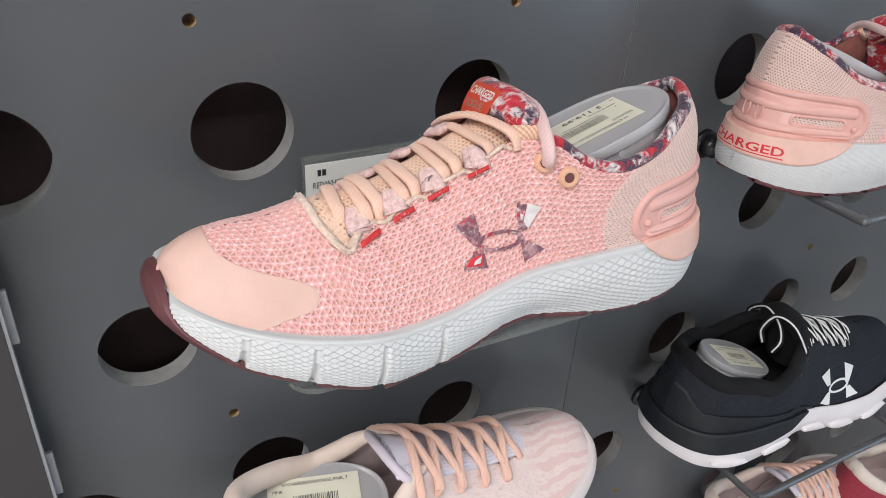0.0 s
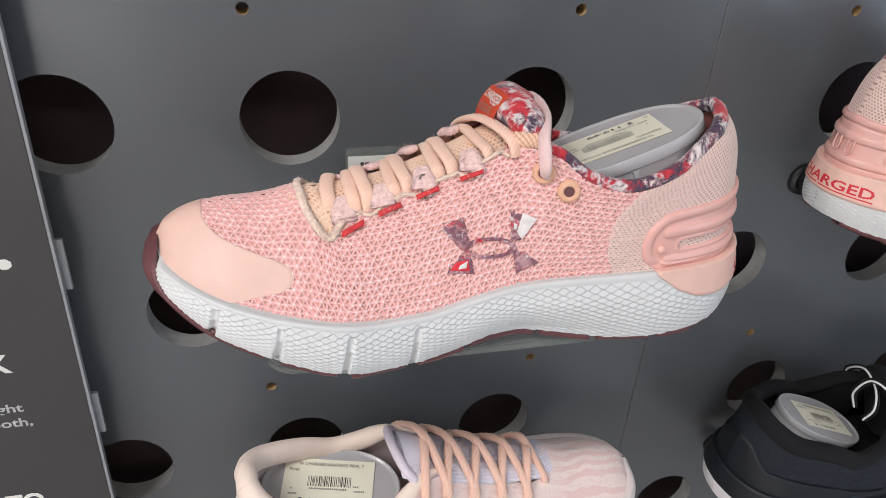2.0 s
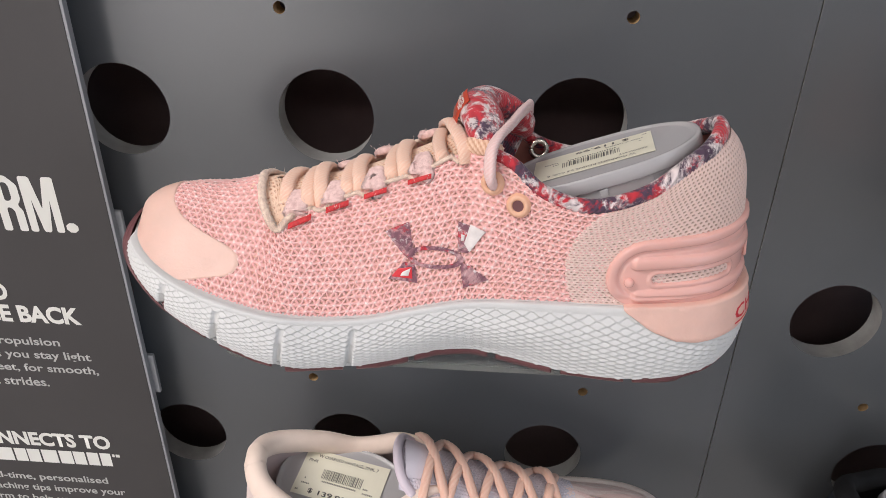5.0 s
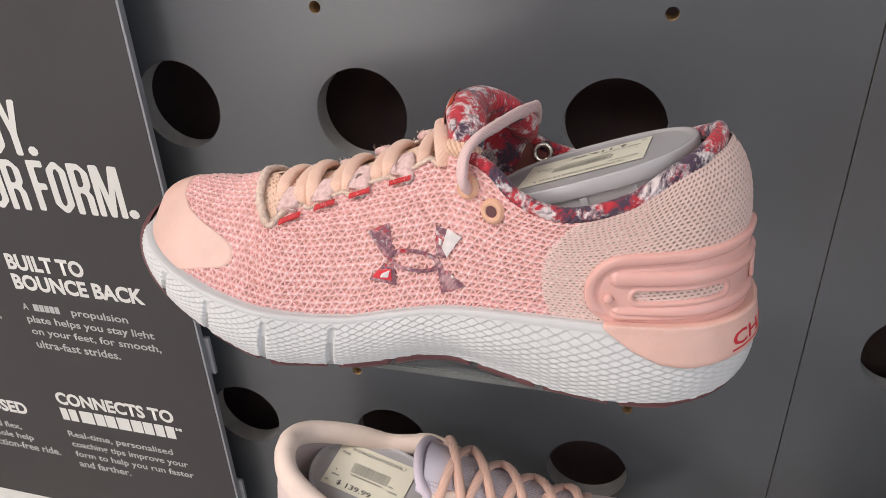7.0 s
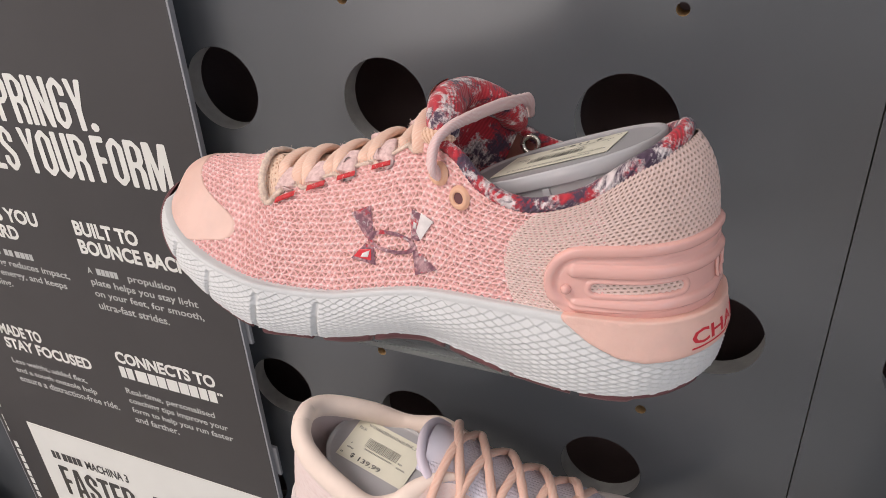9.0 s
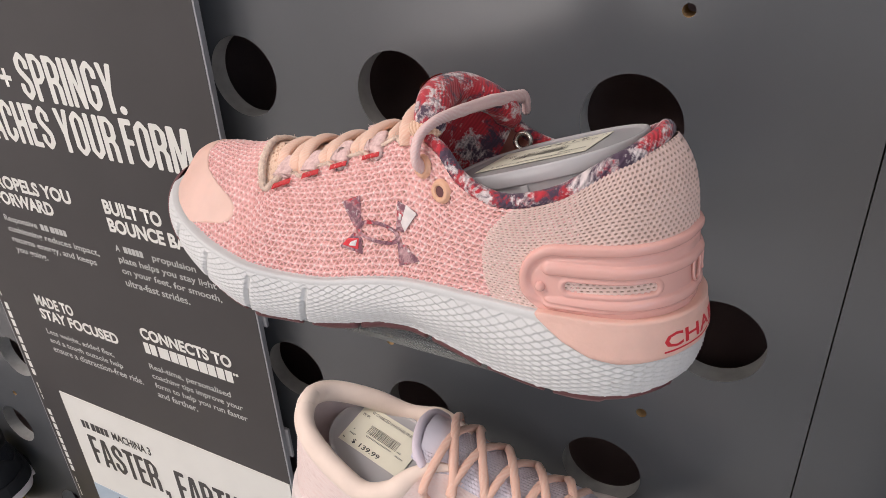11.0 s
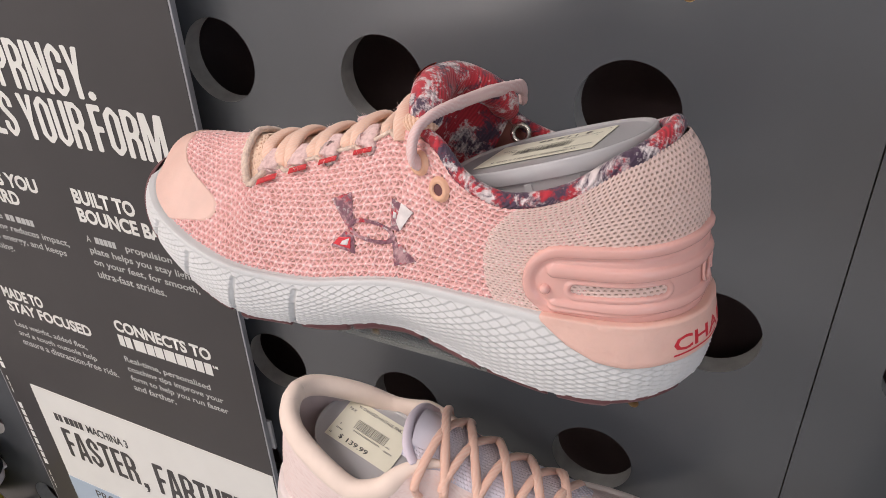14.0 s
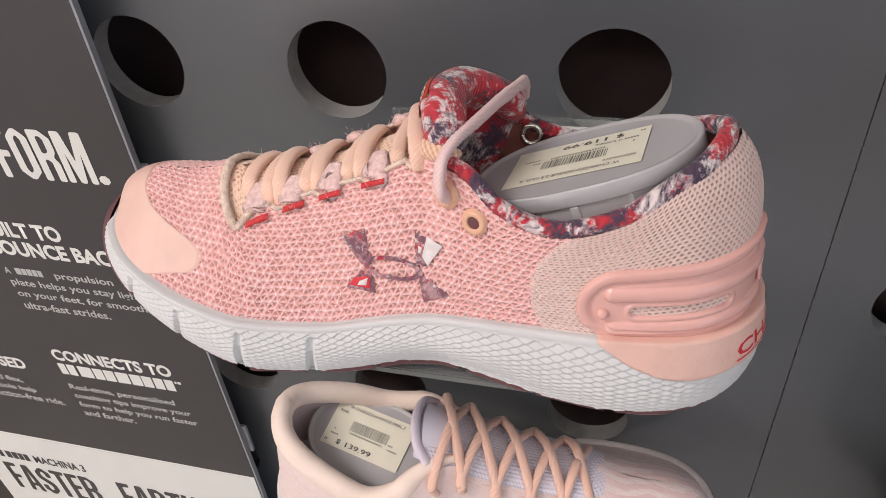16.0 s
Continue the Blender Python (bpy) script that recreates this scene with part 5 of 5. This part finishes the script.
def trainer(m, label, upper, collar, sole, tong, tag, lace, inner, fat=.0085, steps=200):
    """A smooth knit trainer with a thick collar and round laces."""
    ob = thing("trainer", m, label, "shoe", "display shoes")
    for side in (1, -1):
        knit_upper(ob, upper, 0, 18 * side, steps, 50, .0022, .0019, .00025, name="knit_side")
        sole_relief(ob, sole, side, 160, 20, True, "midsole_side")
    sole_base(ob, sole)
    lining(ob, inner)
    tube_rim("collar", ob, collar, 8.3, fat, "thick padded collar", .0005, .0045, .8, .25)
    tongue(ob, tong, None, ((.2225, -.005, .0728), (.210, -.005, .0752), (.18, -.005, .0825), (.155, -.006, .0920), (.135, -.006, .1010), (.118, -.006, .1090), (.108, -.006, .1125)),
           (.015, .020, .0215, .022, .0225, .024, .022), .010, None, 0, "")
    p = smooth_path(((.1165, .0165, .0985), (.1100, .0100, .1075), (.1075, -.006, .1120), (.1100, -.022, .1075), (.1165, -.0285, .0985)), 40)
    v, f, y = sweep(p, .0035, .0030, (.8, 0, .6), 14)
    link_mesh("tongue_edge", v, f, tag, ob, "rounded tongue edge", True, y)
    a, b = np.meshgrid(np.linspace(0, 1, 12), np.linspace(-1, 1, 14), indexing="ij")
    sx = .1125 + .017 * a
    v = np.stack([sx, -.006 + (.0165 - .003 * a) * b, np.interp(sx, (.108, .118, .135), (.1133, .1098, .1018)) + .0028 - .0072 * b ** 2], -1).reshape(-1, 3)
    link_mesh("tongue_patch", v, grid_faces(12, 14), LILAC_PATCH if tag is LILAC else tag, ob, "smooth rounded tongue patch", True)
    rows = (.2150, .1965, .1770, .1570, .1370)
    for k, s in enumerate(rows):
        for side in (1, -1):
            ja, je = float(j_of(s)) * side, float(j_of(rows[k + 1] if k < 4 else .122)) * -side
            a, e = (upper_at(np.full(2, v), np.array([.72, .93]), np.array([.0012, .0036])) for v in (ja, je))
            mid = (a[1] + e[1]) / 2
            mid[2] = float(np.interp(mid[0], (.12, .145, .17, .195, .215), (.1130, .1010, .0915, .0825, .0775))) + (.0006 if side > 0 else .0030)
            cord("lace", [a[0] - (0, side * .003, .002), a[0], a[1], mid, e[1], e[0], e[0] - (0, -side * .003, .002)], .0029, .0022, lace, ob, "round woven lace", 70, None, .10, .0019, 12)
    return ob


LOW = pose(.062, .350, .9735, 0, 0, 6.5) @ Matrix.Scale(1.03, 4)
low_shoe = trainer(LOW, "pale pink knit trainer with peach laces on a lower shelf", PALE_KNIT, PALE_CLOTH, PALE_FOAM, LILAC_PATCH, LILAC, ROUND_LACE, MAUVE)
LOW_LID = pose(.1330, .3630, 1.0475, 19, 1, -14)
copy_thing(insert_main, LOW_LID @ Matrix.Scale(1.06, 4))
price_label(LOW_LID @ pose(-.002, .003, .0016) @ Matrix.Scale(1.15, 4), PRICE_B)


def black_trainer(m):
    ob = thing("running_shoe", m, "navy black running shoe with thick white sole on display", "shoe", "display shoes")
    for side in (1, -1):
        knit_upper(ob, NAVY_KNIT, 0, 18 * side, 320, 90, .0026, .0020, .0006, name="knit_side")
        sole_relief(ob, WHITE_FOAM, side, 200, 24, True, "midsole_side", "thick smooth white foam sole")
        J, V = np.meshgrid(np.linspace(0, 7.5, 60) * side, np.linspace(0, 1, 18), indexing="ij")
        low = np.interp(np.abs(J), (0, 3, 5, 7, 7.5), (.52, .52, .45, .12, .04))
        patch("sole_cradle", sole_at, J, V * (low + .09) - .09, .0012, BLACK_FILM, ob, "black upper band of the sole", flip=side > 0)
        a, R = np.meshgrid(np.linspace(0, 1, 80), np.linspace(0, 1, 40), indexing="ij")
        J = a * np.interp(R, (0, .25, .6, 1), (8.6, 8.2, 6.2, 2.2))
        top = np.interp(J, (0, 1.0, 2.0, 3, 4, 8.6), (.62, .60, .36, .42, .40, .10))
        lift = .0022 * edge_fade((1 - a) * 30, (1 - R) * 10) - .0016 * ((np.abs(J - 5.9) < .9) & (np.abs(R - .45 - .1 * (J - 5.9)) < .10)) - .0014 * ((np.abs(J - 5.3) < .9) & (np.abs(R - .78) < .05))
        patch("heel_counter", upper_at, J * side, R * top, lift, BLACK_FILM, ob, "black moulded heel counter", flip=side < 0)
        logo(ob, (WHITE_INK,) * 4, side, .033, -.011, 1.12)
        for s, z in ((.118, .0872), (.107, .0800)):
            eyelet(ob, s, z, side, BLACK_FILM, .0034, .0022)
        for s in (.030, .075, .125, .160, .2, .235):
            j = np.linspace(float(j_of(s)), float(j_of(s + .028)), 20) * side
            pts = sole_at(j, np.full(20, .80), .0004)
            v, f, y = sweep(pts, .0032, .0050 * np.sqrt(np.clip(np.sin(np.linspace(.05, 3.09, 20)), 0, 1)), None, 14)
            link_mesh("sole_lobe", v, f, WHITE_FOAM, ob, "rounded white foam lobe", True, y)
    sole_base(ob, BLACK_FILM)
    lining(ob, BLACK_CLOTH)
    tube_rim("collar", ob, BLACK_CLOTH, 8.3, .0074, "thick black padded collar", -.001, .0035, .8)
    tongue(ob, NAVY_KNIT, BLACK_CLOTH, ((.226, -.005, .066), (.21, -.005, .072), (.18, -.005, .0805), (.155, -.006, .0905), (.135, -.006, .0995), (.122, -.006, .108)),
           (.012, .018, .021, .022, .023, .023), .013, ((.124, .014, .095), (.120, .006, .108), (.117, -.006, .114), (.120, -.018, .108), (.124, -.026, .095)), .0075, "black padded tongue top")
    rows = (.2135, .1975, .1785, .1585, .1385)
    for k, s in enumerate(rows):
        for side in (1, -1):
            a = upper_at(np.array([float(j_of(s)) * side]), np.array([.95]), .001)[0]
            e = upper_at(np.array([float(j_of(rows[k + 1] if k < 4 else .124)) * -side]), np.array([.95]), .001)[0]
            mid = (a + e) / 2
            mid[2] = float(np.interp(mid[0], (.12, .145, .17, .195, .215), (.107, .0985, .0895, .0795, .0745)))
            for off, w, mt in ((0, .0030, BLACK_CLOTH), (.0026, .0007, WHITE_CORD), (-.0026, .0007, WHITE_CORD)):
                d = np.array((off, 0, .0006 if off else 0))
                cord("lace", [a + d, (a * .7 + mid * .3) + d + (0, 0, .003), mid + d, (e * .7 + mid * .3) + d + (0, 0, .003), e + d], w, .0013, mt, ob, "", 40, None, 0, .002, 8)
    for pts in (((.118, -.034, .088), (.112, -.036, .098), (.102, -.026, .118), (.096, -.012, .121), (.094, -.004, .104), (.098, -.006, .090)),
                ((.118, .026, .088), (.112, .022, .103), (.108, .006, .116), (.106, -.010, .110), (.100, -.020, .100), (.096, -.018, .088))):
        cord("lace_end", pts, .0008, .0008, WHITE_CORD, ob, "thin white piped lace", 60, sides=8)
        cord("lace_end", [tuple(np.array(p) + (.0022, .0012, -.001)) for p in pts], .0026, .0012, BLACK_CLOTH, ob, "", 60, (.9, .3, .3), sides=10)
    return ob


BLACK = pose(.451, .367, .9555, 0, 0, 2) @ Matrix.Scale(1.06, 4)
RIM[:4, 2] -= .006
black_shoe = black_trainer(BLACK)
RIM[:4, 2] += .006
copy_thing(insert_main, BLACK @ pose(.003, 0, -.0125) @ LID @ Matrix.Scale(.86, 4))
copy_thing(label_main, BLACK @ pose(.003, 0, -.0124) @ LABEL_ON_LID @ Matrix.Scale(.9, 4))
copy_thing(low_shoe, pose(.60, .385, .6725, 0, 0, 2))
trainer(pose(.81, .36, .6725, 0, 0, -8), "crimson knit trainer with cream sole on a lower shelf", CRIMSON, CREAM, CREAM, CRIMSON, CREAM, ROUND_LACE, MAUVE, steps=120)
copy_thing(black_shoe, pose(-.47, .372, .6725, 0, 0, 180))
trainer(pose(-.44, .345, .5585, 0, 0, 170), "yellow knit trainer on a lower shelf beside the sign", YELLOW, YELLOW_FOAM, YELLOW_FOAM, YELLOW, YELLOW_FOAM, ROUND_LACE, MAUVE, steps=120)

# ---- shelves ----


def clear_shelf(x0, x1, z, front, card):
    ob = thing("shoe_shelf", pose((x0 + x1) / 2, FACE, z), "clear acrylic shoe shelf fixed to the wall board", "shelf", "shoe shelves")
    w, d = (x1 - x0) / 2, FACE - front
    bm = bmesh.new()
    pts = []
    for cx, cy, a0 in ((-w + .014, -d + .014, 180), (w - .014, -d + .014, 270)):
        pts += [(cx + .014 * math.cos(radians(a0 + t)), cy + .014 * math.sin(radians(a0 + t))) for t in range(0, 91, 15)]
    pts += [(w, -.001), (-w, -.001)]
    face = bm.faces.new([bm.verts.new((x, y, -.004)) for x, y in pts])
    ext = bmesh.ops.extrude_face_region(bm, geom=[face])
    bmesh.ops.translate(bm, verts=[v for v in ext["geom"] if isinstance(v, bmesh.types.BMVert)], vec=(0, 0, .004))
    bmesh.ops.recalc_face_normals(bm, faces=bm.faces[:])
    bmesh.ops.bevel(bm, geom=[e for e in bm.edges], offset=.0006, segments=2, affect="EDGES")
    part("plate", bm, CLEAR, ob, "clear acrylic plate with rounded corners")
    if card:
        part("upstand", box(-w + .056, w - .02, -.0045, -.0008, .0002, .042, .0006), CLEAR, ob, "clear acrylic card holder")
        part("card", box(-w + .0575, w - .034, -.0056, -.0048, .004, .0375), SIGN_WHITE, ob, "white price card")
        lettering("lettering", "RED/WHITE", pose(-w + .062, -.0059, .0215, 90, 0, 0), .020, .0042, INK, ob)
        bars("lettering_bar", [(0, .0022), (.003, .0055)], pose(-w + .065, -.0059, .0295, 90, 0, 0), .0042, INK, ob)
    return ob


clear_shelf(.098, .302, 1.2221, .2805, True)
clear_shelf(.098, .302, .9731, .2805, False)


def wire_shelf(x0, x1, z, front):
    """A bent wire bracket with its two black wall knobs."""
    ob = thing("wire_shelf", pose((x0 + x1) / 2, FACE, z), "grey bent wire shoe shelf with black wall knobs", "shelf", "wire shelves")
    w, d = (x1 - x0) / 2, FACE - front
    pts = [(-w, 0, -.004), (-w, -d + .012, -.004), (-w + .003, -d + .003, -.004), (-w + .012, -d, -.004)]
    pts += [(-w * .4, -d, -.004), (w * .4, -d, -.004)] + [(-x, y, zz) for x, y, zz in reversed(pts)]
    v, f, y = sweep(smooth_path(pts, 120), .0032, .0032, None, 12)
    link_mesh("wire", v, f, GREY_METAL, ob, "", True)
    v, f, y = sweep(smooth_path([(-w, -d * .45, -.004), (w, -d * .45, -.004)], 12), .0028, .0028, None, 10)
    link_mesh("cross_wire", v, f, GREY_METAL, ob, "", True)
    for x in (-w, w):
        for dep, r, y0 in ((.004, .0125, -.002), (.010, .0085, -.009)):
            bm = bmesh.new()
            bmesh.ops.create_cone(bm, cap_ends=True, segments=28, radius1=r, radius2=r * .94, depth=dep, matrix=Matrix.Translation((x, y0, -.004)) @ Matrix.Rotation(radians(90), 4, "X"))
            part("wall_knob", bm, BLACK_METAL, ob, "black round wall knob", True)
    return ob


shelf = wire_shelf(.5, .7, 1.2275, .2885)
for x, z in ((.5, .9548), (.7, .6718), (-.75, .6718), (.9, .6718), (-.75, .558)):
    copy_thing(shelf, pose(x + .1, FACE, z))
